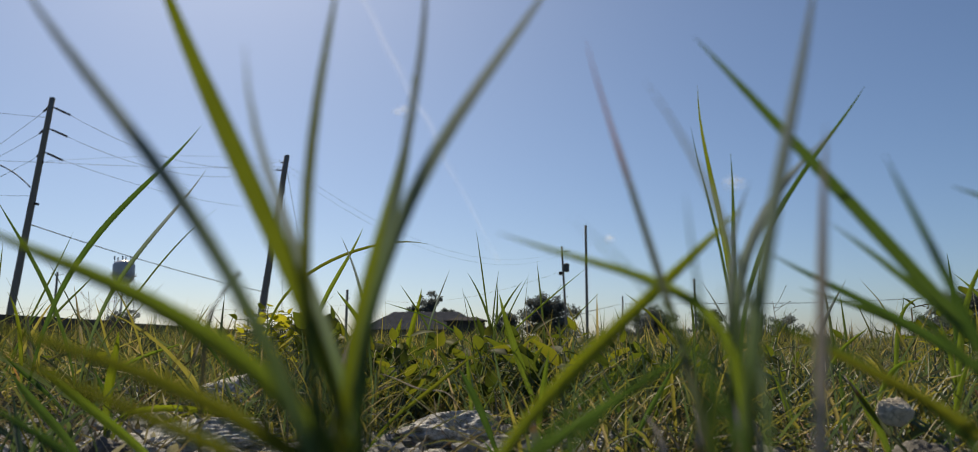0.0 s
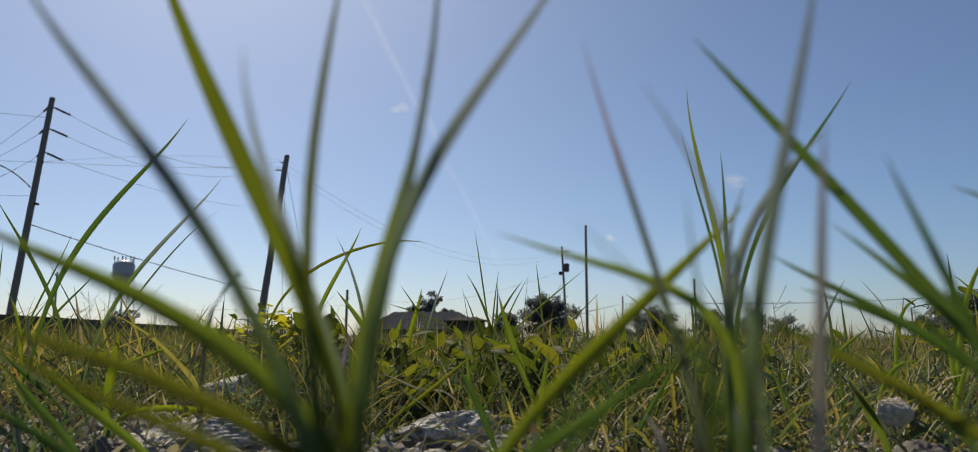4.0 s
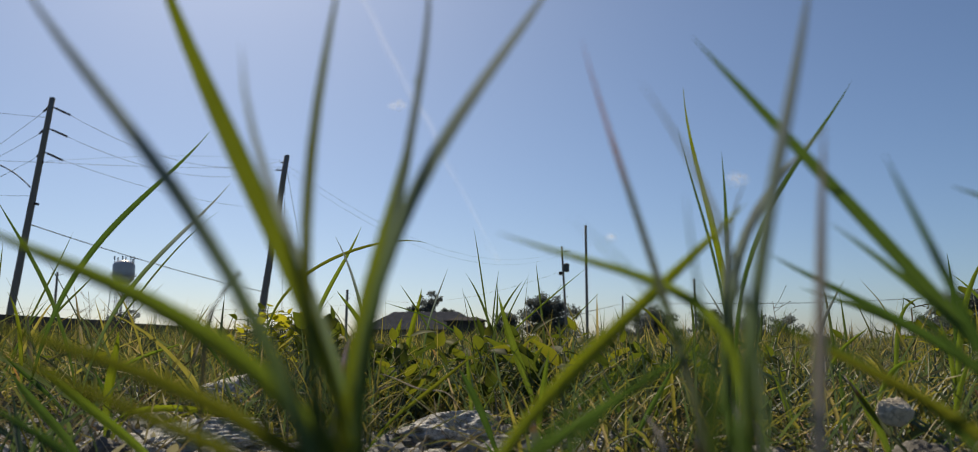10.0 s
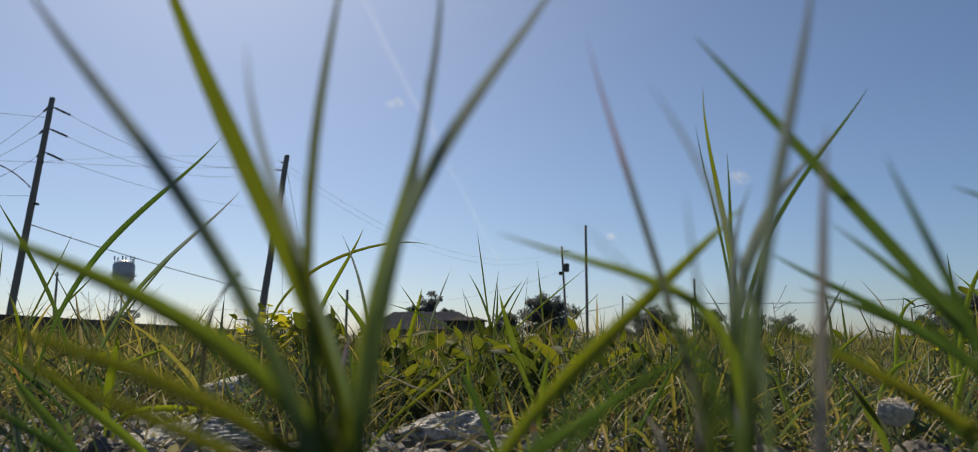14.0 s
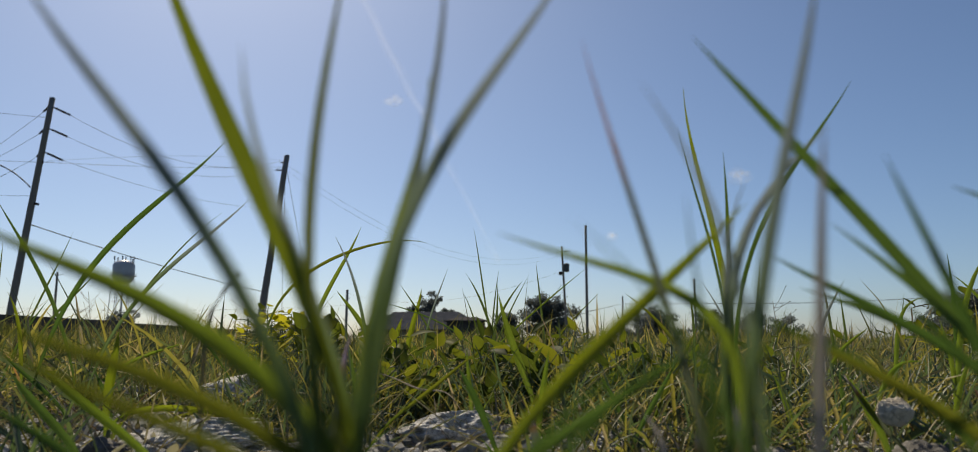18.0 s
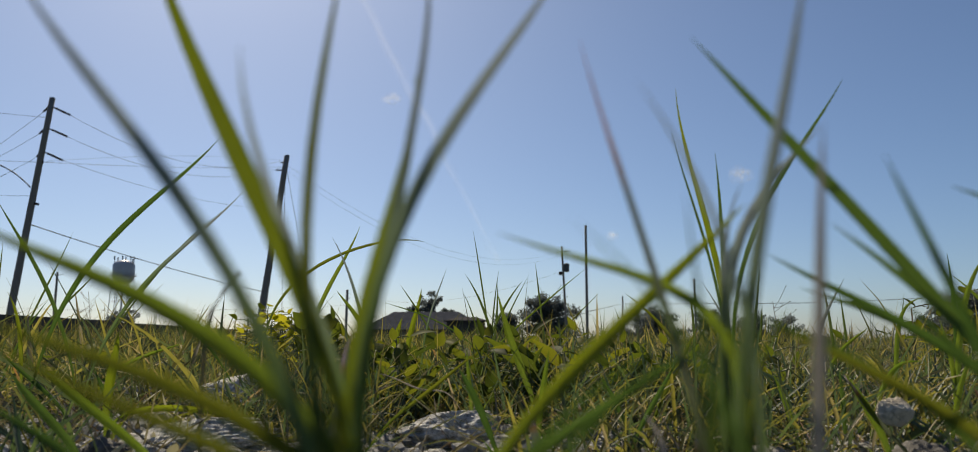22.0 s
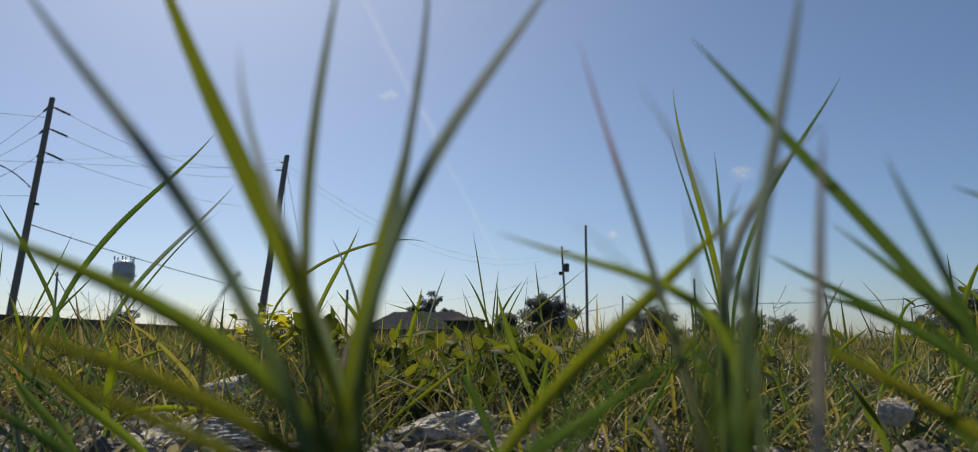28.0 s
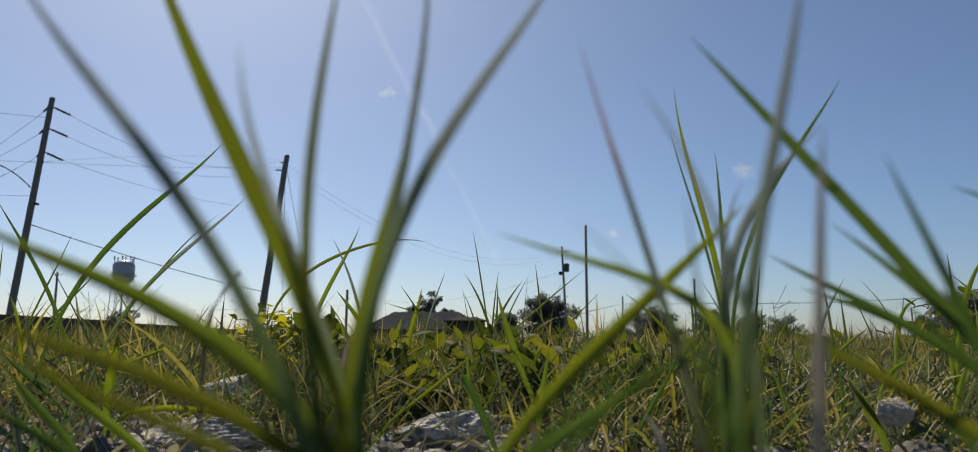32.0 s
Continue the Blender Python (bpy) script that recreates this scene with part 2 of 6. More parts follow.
def arrays_mesh(name, verts, faces, material, smooth=True, uv=None):
    """A mesh from whole arrays; every face has the same number of corners."""
    me = bpy.data.meshes.new(name)
    n, k = faces.shape
    me.vertices.add(len(verts))
    me.vertices.foreach_set("co", verts.astype(np.float32).ravel())
    me.loops.add(n * k)
    me.loops.foreach_set("vertex_index", faces.astype(np.int32).ravel())
    me.polygons.add(n)
    me.polygons.foreach_set("loop_start", np.arange(0, n * k, k, dtype=np.int32))
    me.polygons.foreach_set("loop_total", np.full(n, k, dtype=np.int32))
    me.polygons.foreach_set("use_smooth", np.full(n, smooth, dtype=bool))
    if uv is not None:
        layer = me.uv_layers.new(name="UVMap")
        layer.data.foreach_set("uv", uv[faces.ravel()].astype(np.float32).ravel())
    me.materials.append(material)
    me.update(calc_edges=True)
    me.validate()
    return me


def box(bm, x0, x1, y0, y1, z0, z1):
    v = [bm.verts.new((x, y, z)) for x in (x0, x1) for y in (y0, y1) for z in (z0, z1)]
    for f in ((0, 1, 3, 2), (4, 6, 7, 5), (0, 4, 5, 1), (2, 3, 7, 6), (0, 2, 6, 4), (1, 5, 7, 3)):
        bm.faces.new([v[i] for i in f])


def tube(bm, points, radii, sides=8, caps=True):
    """A round tube along points, with a radius at each."""
    rings = []
    pts = [Vector(p) for p in points]
    for i, p in enumerate(pts):
        d = (pts[min(i + 1, len(pts) - 1)] - pts[max(i - 1, 0)]).normalized()
        a = d.cross(Vector((0, 0, 1)) if abs(d.z) < 0.9 else Vector((1, 0, 0))).normalized()
        b = d.cross(a)
        rings.append([bm.verts.new(p + (a * math.cos(t) + b * math.sin(t)) * radii[i]) for t in [2 * math.pi * k / sides for k in range(sides)]])
    for r, s in zip(rings, rings[1:]):
        for k in range(sides):
            bm.faces.new((r[k], r[(k + 1) % sides], s[(k + 1) % sides], s[k]))
    if caps:
        bm.faces.new(rings[0][::-1])
        bm.faces.new(rings[-1])


def lathe(bm, profile, at=(0, 0, 0), sides=24):
    """A turned form round the z axis from (radius, height) pairs."""
    rings = []
    for r, z in profile:
        rings.append([bm.verts.new((at[0] + r * math.cos(2 * math.pi * k / sides), at[1] + r * math.sin(2 * math.pi * k / sides), at[2] + z)) for k in range(sides)])
    for r, s in zip(rings, rings[1:]):
        for k in range(sides):
            bm.faces.new((r[k], r[(k + 1) % sides], s[(k + 1) % sides], s[k]))
    bm.faces.new(rings[0][::-1])
    bm.faces.new(rings[-1])


# ---- ground: one sheet to the horizon ----
def ground_height(x, y):
    r = math.hypot(x, y)
    return 0.008 * noise.noise(Vector((x * 5, y * 5, 0.3))) * min(1.0, r / 0.4) + 0.02 * noise.noise(Vector((x * 0.7, y * 0.7, 4.0))) * min(1.0, max(0.0, r - 0.8) / 2) - 0.004


def build_ground():
    half = [0.0]
    step = 0.02
    while half[-1] < 2600:
        half.append(half[-1] + step)
        step *= 1.085
    xs = [-v for v in half[:0:-1]] + half
    ys = [v for v in xs]
    verts = np.array([(x, y, ground_height(x, y)) for y in ys for x in xs])
    n = len(xs)
    i = np.arange((n - 1) * (n - 1))
    r, c = i // (n - 1), i % (n - 1)
    a = r * n + c
    faces = np.stack([a, a + 1, a + n + 1, a + n], 1)
    ob = new("ground", arrays_mesh("ground", verts, faces, SOIL))
    tagged(ob, "brown stony soil of a weedy field reaching the horizon", "ground", kind="structure")


build_ground()


# ---- distance: poles, wires, tower, house, trees ----
def utility_pole(at, top, r0, r1, label, hardware=()):
    """A leaning round timber pole; hardware: heights at which insulator brackets sit, with their reach to either side."""
    pole = empty("utility_pole", at, label, "utility pole", "utility poles")
    lean = Vector(top) - Vector(at)
    bm = bmesh.new()
    k = 7
    tube(bm, [lean * (i / k) - Vector((0, 0, 0.3 if i == 0 else 0)) for i in range(k + 1)], [r0 + (r1 - r0) * i / k for i in range(k + 1)], 12)
    part("shaft", bm, POLE, pole, smooth=True)
    bm = bmesh.new()
    tube(bm, [lean, lean + Vector((0, 0, 0.06))], [r1 * 1.06, r1 * 0.8], 12)
    part("cap", bm, DARKMETAL, pole)
    for h, dx, dz in hardware:
        p = lean * (h / lean.length)
        bm = bmesh.new()
        q = p + Vector((dx, 0, dz))
        tube(bm, [p, p.lerp(q, 0.25)], [0.035, 0.03], 6)
        part("bracket", bm, DARKMETAL, pole)
        bm = bmesh.new()
        n = 13
        tube(bm, [p.lerp(q, 0.25 + 0.75 * i / n) for i in range(n + 1)], [0.065 if i % 2 else 0.028 for i in range(n + 1)], 8)
        part("insulator", bm, CERAMIC, pole)
    return pole


def wire(label, a, b, sag, r=0.008, category="power line"):
    """A hanging cable from a to b."""
    cu = bpy.data.curves.new("power_line", "CURVE")
    cu.dimensions, cu.bevel_depth, cu.bevel_resolution = "3D", r, 1
    sp = cu.splines.new("POLY")
    n = 24
    sp.points.add(n)
    for i in range(n + 1):
        t = i / n
        p = Vector(a).lerp(Vector(b), t)
        sp.points[i].co = (p.x, p.y, p.z - sag * 4 * t * (1 - t), 1)
    cu.materials.append(CABLE)
    return tagged(new("power_line", cu), label, category, "overhead wires")


def water_tower(x, y):
    tower = empty("water_tower", (x, y, 0), "pale grey steel water tower with a round tank on legs", "water tower")
    bm = bmesh.new()
    lathe(bm, [(0.6, 28.3), (2.4, 28.6), (4.2, 29.9), (5.1, 31.5), (5.45, 33.4), (5.45, 38.6), (5.1, 39.6), (4.0, 40.6), (2.2, 41.3), (0.4, 41.5)], sides=32)
    part("tank", bm, TANK, tower, smooth=True)
    bm = bmesh.new()
    lathe(bm, [(5.5, 33.1), (6.3, 33.1), (6.3, 33.3), (5.5, 33.3)], sides=32)
    part("walkway", bm, STEEL, tower)
    for k in range(16):
        t = 2 * math.pi * k / 16
        bm = bmesh.new()
        tube(bm, [(6.2 * math.cos(t), 6.2 * math.sin(t), 33.3), (6.2 * math.cos(t), 6.2 * math.sin(t), 34.4)], [0.06, 0.06], 5)
        part("rail_post", bm, STEEL, tower)
    bm = bmesh.new()
    tube(bm, [(6.2 * math.cos(2 * math.pi * k / 32), 6.2 * math.sin(2 * math.pi * k / 32), 34.4) for k in range(33)], [0.06] * 33, 5, caps=False)
    part("handrail", bm, STEEL, tower)
    for k in range(6):
        t = 2 * math.pi * (k + 0.35) / 6
        c, s = math.cos(t), math.sin(t)
        bm = bmesh.new()
        tube(bm, [(6.8 * c, 6.8 * s, -0.2), (5.1 * c, 5.1 * s, 33.0)], [0.22, 0.2], 8)
        part("leg", bm, TANK, tower)
        t2 = 2 * math.pi * (k + 1.35) / 6
        for z in (10.0, 20.0):
            f = 6.8 - 1.7 * z / 33
            bm = bmesh.new()
            tube(bm, [(f * c, f * s, z), (f * math.cos(t2), f * math.sin(t2), z)], [0.1, 0.1], 6)
            part("strut", bm, TANK, tower)
    bm = bmesh.new()
    lathe(bm, [(0.7, 0.0), (0.5, 1.0), (0.5, 28.6)], sides=12)
    part("riser_pipe", bm, TANK, tower)
    for k, (dx, h) in enumerate(((-4.5, 43.6), (-3.3, 43.0), (-1.5, 44.0), (1.4, 43.2), (3.4, 43.6), (4.6, 43.4), (5.1, 42.0))):
        bm = bmesh.new()
        tube(bm, [(dx, 1.2 * (k % 3 - 1), 38.5), (dx, 1.2 * (k % 3 - 1), h)], [0.2, 0.17], 6)
        ant = part("antenna_mast", bm, STEEL, tower)
        bm = bmesh.new()
        box(bm, dx - 0.36, dx + 0.36, 1.2 * (k % 3 - 1) - 0.25, 1.2 * (k % 3 - 1) - 0.1, h - 2.0, h)
        part("panel", bm, TANK, ant)


def house():
    """A low dark-roofed house with a hipped main roof and a lower wing."""
    h = empty("house", (-9.2, 122, 0), "single-storey house with a dark hipped shingle roof", "house")
    bm = bmesh.new()
    box(bm, -9.8, 8.4, -4, 4, -0.2, 1.55)
    part("wall", bm, WALL, h)

    def hip(bm, x0, x1, y0, y1, z0, rx0, rx1, z1):
        lo = [bm.verts.new(p) for p in ((x0, y0, z0), (x1, y0, z0), (x1, y1, z0), (x0, y1, z0))]
        base = [bm.verts.new((v.co.x, v.co.y, z0 - 0.15)) for v in lo]
        ym = (y0 + y1) / 2
        a, b = bm.verts.new((rx0, ym, z1)), bm.verts.new((rx1, ym, z1))
        for f in ((lo[0], lo[1], b, a), (lo[2], lo[3], a, b), (lo[1], lo[2], b), (lo[3], lo[0], a), tuple(base[::-1])):
            bm.faces.new(f)
        for i in range(4):
            bm.faces.new((lo[i], base[i], base[(i + 1) % 4], lo[(i + 1) % 4]))

    bm = bmesh.new()
    hip(bm, -10.6, 9.4, -4.8, 4.8, 1.7, -5.8, 4.4, 4.5)
    part("roof", bm, ROOF, h)
    bm = bmesh.new()
    hip(bm, 2.6, 9.0, -9.0, -3.4, 2.95, 4.6, 7.2, 3.5)
    part("porch_roof", bm, WINGSHADE, h, "lower dark shingle roof of a wing")
    bm = bmesh.new()
    box(bm, 3.0, 8.6, -8.4, -4.004, -0.2, 2.79)
    part("wing_wall", bm, WINGSHADE, h, "wall of the wing with shade put into its dark colour")
    for x in (-6.2, -2.8, -0.4):
        bm = bmesh.new()
        box(bm, x - 0.55, x + 0.55, -4.06, -3.99, 0.9, 2.1)
        wdw = part("window", bm, WALL, h)
        bm = bmesh.new()
        box(bm, x - 0.45, x + 0.45, -4.08, -4.062, 1.0, 2.0)
        part("pane", bm, GLASS, wdw)


LEAF_QUAD = np.array([(0.0, 0.0, 0.0), (0.32, 0.45, 0.06), (0.0, 1.0, 0.0), (-0.32, 0.45, 0.06)])


def leaf_cloud(name, centres, radii, count, size, seed, material):
    """Many small folded leaves filling uneven clumps."""
    rng = np.random.default_rng(seed)
    cen, rad = np.array(centres), np.array(radii)
    share = rad.prod(axis=1) ** (2 / 3)
    pick = rng.choice(len(cen), count, p=share / share.sum())
    d = rng.normal(size=(count, 3))
    d /= np.linalg.norm(d, axis=1)[:, None]
    pos = cen[pick] + d * rad[pick] * (rng.random((count, 1)) ** 0.45) * rng.uniform(0.75, 1.12, (count, 1))
    e = rng.normal(size=(count, 3, 3))
    a = e[:, 0] / np.linalg.norm(e[:, 0], axis=1)[:, None]
    b = np.cross(a, e[:, 1])
    b /= np.linalg.norm(b, axis=1)[:, None]
    c = np.cross(a, b)
    s = size * rng.uniform(0.6, 1.5, (count, 1, 1))
    q = LEAF_QUAD
    verts = pos[:, None] + s * (q[None, :, 0:1] * a[:, None] + q[None, :, 1:2] * b[:, None] + q[None, :, 2:3] * c[:, None])
    faces = np.arange(count * 4).reshape(count, 4)
    return arrays_mesh(name, verts.reshape(-1, 3), faces, material, smooth=False)


def tree(at, height, width, label, seed, bottom=0.25, leaves=3500, leaf=0.22, lumps=22):
    """A tapered trunk, limbs that each carry a few clumps of leaves, and gaps between the boughs."""
    rnd = random.Random(seed)
    height, width = height * 1.04, width * 1.3
    t = empty("tree", at, label, "tree", "trees along the far side of the field")
    bm = bmesh.new()
    bend = rnd.uniform(-0.05, 0.05) * height
    axis = [Vector((0, 0, -0.2)), Vector((bend * 0.4, 0, height * 0.2)), Vector((bend, 0, height * 0.45)), Vector((bend * 1.4, 0, height * 0.8))]
    tube(bm, axis, [height * 0.035, height * 0.026, height * 0.018, height * 0.005], 8)
    part("trunk", bm, BARK, t, smooth=True)
    cen, rad = [], []
    boughs = max(9, lumps // 2)
    for i in range(boughs):
        zf = bottom + (1 - bottom) * (i + rnd.uniform(0.2, 0.9)) / boughs
        full = math.sqrt(max(0.05, 1 - ((zf - bottom) / (1 - bottom) - 0.36) ** 2 / 0.5))
        az, reach = i * 2.4 + rnd.uniform(-0.6, 0.6), width * 0.46 * full * rnd.uniform(0.45, 1.08)
        end = Vector((math.cos(az) * reach + bend, math.sin(az) * reach, zf * height * rnd.uniform(0.86, 0.98)))
        start = axis[1].lerp(axis[3], max(0.0, min(0.9, zf - 0.25)))
        bm = bmesh.new()
        tube(bm, [start, start.lerp(end, 0.5) + Vector((0, 0, 0.03 * height)), end], [height * 0.011, height * 0.007, height * 0.002], 6)
        part("limb", bm, BARK, t, smooth=True)
        for k in range(5):
            c = end.lerp(start, k * rnd.uniform(0.14, 0.22)) + Vector((rnd.gauss(0, 0.045), rnd.gauss(0, 0.045), rnd.gauss(0, 0.03))) * width
            r = width * rnd.uniform(0.055, 0.12) * (1.25 if bottom < 0.1 else 1.0)
            cen.append((c.x, c.y, max(c.z, r * 0.5)))
            rad.append((r * rnd.uniform(0.9, 1.5), r * 1.2, r * rnd.uniform(0.6, 0.95)))
    crown = new("crown", leaf_cloud("crown", cen, rad, int(leaves * 3.0), leaf * 1.1, seed, TREE_LEAF))
    crown.parent = t


P1, P1_TOP = (-21.22, 34.0, 0.0), (-20.05, 34.0, 11.03)
P2, P2_TOP = (-15.55, 52.0, 0.0), (-14.03, 52.0, 12.71)
HANGERS = [(10.75, 0.9, -0.42), (9.73, 0.95, -0.42), (8.62, 0.95, -0.42), (10.85, -0.32, -0.38), (9.8, -0.3, -0.36), (8.72, -0.22, -0.38), (8.1, 0.15, 0.0), (6.2, 0.3, -0.05)]
utility_pole(P1, P1_TOP, 0.165, 0.12, "tall leaning timber utility pole with three pairs of dead-end insulators", HANGERS)
utility_pole(P2, P2_TOP, 0.26, 0.19, "leaning dark timber utility pole held by guy wires", [(12.3, -0.35, 0.05), (11.8, -0.6, 0.0)])
utility_pole((8.5, 67.0, 0.0), (8.53, 67.0, 10.03), 0.13, 0.105, "straight bare timber utility pole", [])
tpole = utility_pole((8.78, 87.0, 0.0), (8.3, 87.0, 10.6), 0.15, 0.11, "timber utility pole carrying a drum transformer", [(10.0, 0.9, 0.15)])
bm = bmesh.new()
lathe(bm, [(0.2, -0.48), (0.3, -0.45), (0.31, 0.4), (0.27, 0.46), (0.08, 0.5)], (0.02, -0.12, 8.21), 14)
part("transformer", bm, DARKMETAL, tpole, "grey drum transformer")
bm = bmesh.new()
lathe(bm, [(0.12, -0.2), (0.19, -0.17), (0.19, 0.17), (0.12, 0.2)], (-0.66, -0.1, 7.57), 10)
part("fuse_box", bm, CERAMIC, tpole)
utility_pole((30.8, 115.0, 0.0), (30.77, 115.0, 9.14), 0.2, 0.15, "distant plain timber utility pole", [])
utility_pole((-25.9, 140.0, 0.0), (-25.79, 140.0, 9.06), 0.26, 0.22, "distant timber utility pole with a box", [(7.6, 0.5, 0.0)])
utility_pole((27.8, 160.0, 0.0), (27.75, 160.0, 9.05), 0.2, 0.15, "far timber utility pole", [])
utility_pole((-67.6, 120.0, 0.0), (-67.6, 120.0, 10.6), 0.22, 0.16, "distant timber utility pole with a short crossarm", [(10.0, 0.9, 0.35), (10.0, -0.9, 0.5)])
water_tower(-190.8, 400.0)
house()


def wires():
    thin = "thin dark overhead power line"
    way = Vector(P1_TOP) - Vector(P1)
    ends = [tuple(Vector(P1) + way * (h / way.length) + Vector((dx, 0, dz))) for h, dx, dz in HANGERS]
    wire(thin, ends[0], (-14.37, 52.00, 12.40), 1.292, 0.009)
    wire(thin, ends[1], (-14.35, 52.00, 11.91), 1.196, 0.009)
    wire(thin, (-20.42, 34.00, 8.07), (-14.43, 52.00, 11.95), 0.153, 0.009)
    wire(thin, ends[2], (-14.57, 52.00, 8.97), 0.479, 0.008)
    wire(thin, (-20.31, 34.00, 8.07), (-14.37, 52.00, 12.40), -0.299, 0.006)
    wire("thick dark communication cable", (-20.59, 34.00, 5.21), (-15.14, 52.00, 3.28), 0.189, 0.022)
    wire(thin, ends[3], (-23.31, 34, 8.10), 0.05)
    wire(thin, ends[4], (-23.27, 34, 7.75), 0.05)
    wire(thin, ends[5], (-23.18, 34, 6.83), 0.05)
    wire(thin, (-20.2, 34, 10.15), (-26.0, 34, 10.8), 0.05)
    wire(thin, (-20.3, 34, 8.05), (-26.0, 34, 8.4), 0.05)
    wire(thin, (-20.6, 34, 6.5), (-26.0, 34, 6.6), 0.02)
    wire("thick drooping service cable", (-20.69, 34, 6.89), (-23.03, 34, 8.10), -0.28, 0.03)
    wire("steel guy wire of a utility pole", (-14.1, 52, 12.2), (-11.5, 52, 0.0), 0.0, 0.014, "guy wire")
    wire("steel guy wire of a utility pole", (-14.1, 52, 12.2), (-13.4, 50, 0.0), 0.0, 0.014, "guy wire")
    wire("steel guy wire of a utility pole", (-14.4, 52, 10.0), (-14.6, 50, 0.0), 0.0, 0.014, "guy wire")
    wire(thin, (-14.10, 52.00, 12.18), (8.32, 87.00, 10.13), 3.216, 0.006)
    wire(thin, (-14.08, 52.00, 11.73), (8.32, 87.00, 9.70), 3.300, 0.006)
    wire(thin, (7.86, 87.00, 7.64), (-25.77, 140.00, 8.50), 2.419, 0.012)
    wire(thin, (-25.8, 140, 6.4), (-90.0, 140, 6.0), 0.8, 0.02)
    wire(thin, (8.39, 67.00, 2.48), (27.71, 160.00, 7.50), -0.023, 0.03)
    wire(thin, (27.71, 160.00, 7.50), (30.62, 115.00, 5.51), 0.050, 0.045)
    wire(thin, (30.62, 115.00, 5.51), (90.24, 130.00, 8.53), 0.75, 0.05)


wires()

tree((-11.6, 152, 0), 9.4, 5.2, "dark leafy tree rising behind the house", 3, 0.3, 1500, 0.34)
tree((-14.4, 150, 0), 7.2, 3.0, "small leafy tree rising behind the house", 21, 0.3, 700, 0.34)
tree((-8.4, 150, 0), 6.7, 3.2, "small leafy tree rising behind the house", 23, 0.3, 700, 0.34)
tree((6.9, 92, 0), 5.7, 5.7, "broad dark leafy tree at the field's edge", 5, 0.05, 4200, 0.24, 30)
tree((2.2, 96, 0), 3.4, 4.0, "low dark bushy tree at the field's edge", 15, 0.02, 1500, 0.24)
tree((19.0, 90, 0), 3.6, 5.2, "rounded dark green bushy tree", 7, 0.0, 5200, 0.2, 34)
tree((34.0, 120, 0), 4.7, 5.0, "small distant leafy tree", 9, 0.1, 1300, 0.26)
tree((40.5, 120, 0), 4.2, 6.5, "small distant leafy tree", 11, 0.0, 1500, 0.26)
tree((46.5, 122, 0), 3.9, 5.0, "small distant leafy tree", 12, 0.0, 900, 0.26)
tree((46.8, 82, 0), 2.5, 3.4, "low leafy tree at the field's edge", 13, 0.0, 4200, 0.2, 30)
tree((51.2, 82, 0), 5.6, 6.4, "low leafy tree at the field's edge", 14, 0.0, 5200, 0.2, 34)
tree((-71.5, 152, 0), 6.2, 6.0, "distant small tree below the water tower", 17, 0.0, 1200, 0.34)


def low_wall():
    """Stacked old sleepers edging the field, running away from the camera."""
    a, b = Vector((-3.36, 3.0, 0)), Vector((-3.9, 16.5, 0))
    d = b - a
    wall = empty("timber_edging", (0, 0, 0), "row of black weathered railway sleepers edging the grass", "timber edging")
    n = 6
    for i in range(n):
        p, q = a + d * (i / n), a + d * ((i + 0.985) / n)
        bm = bmesh.new()
        z0, z1 = -0.05, 0.262 - 0.012 * i + random.uniform(-0.004, 0.004)
        side = Vector((-0.24, 0, 0))
        v = [bm.verts.new(c) for c in (p + Vector((0, 0, z0)), q + Vector((0, 0, z0)), q + side + Vector((0, 0, z0)), p + side + Vector((0, 0, z0)))]
        w = [bm.verts.new(c.co + Vector((0, 0, z1 - z0))) for c in v]
        bm.faces.new(w)
        bm.faces.new(v[::-1])
        for k in range(4):
            bm.faces.new((v[k], v[(k + 1) % 4], w[(k + 1) % 4], w[k]))
        bmesh.ops.bevel(bm, geom=[e for e in bm.edges], offset=0.012, segments=2, affect="EDGES")
        part("sleeper", bm, TIMBER, wall)


low_wall()


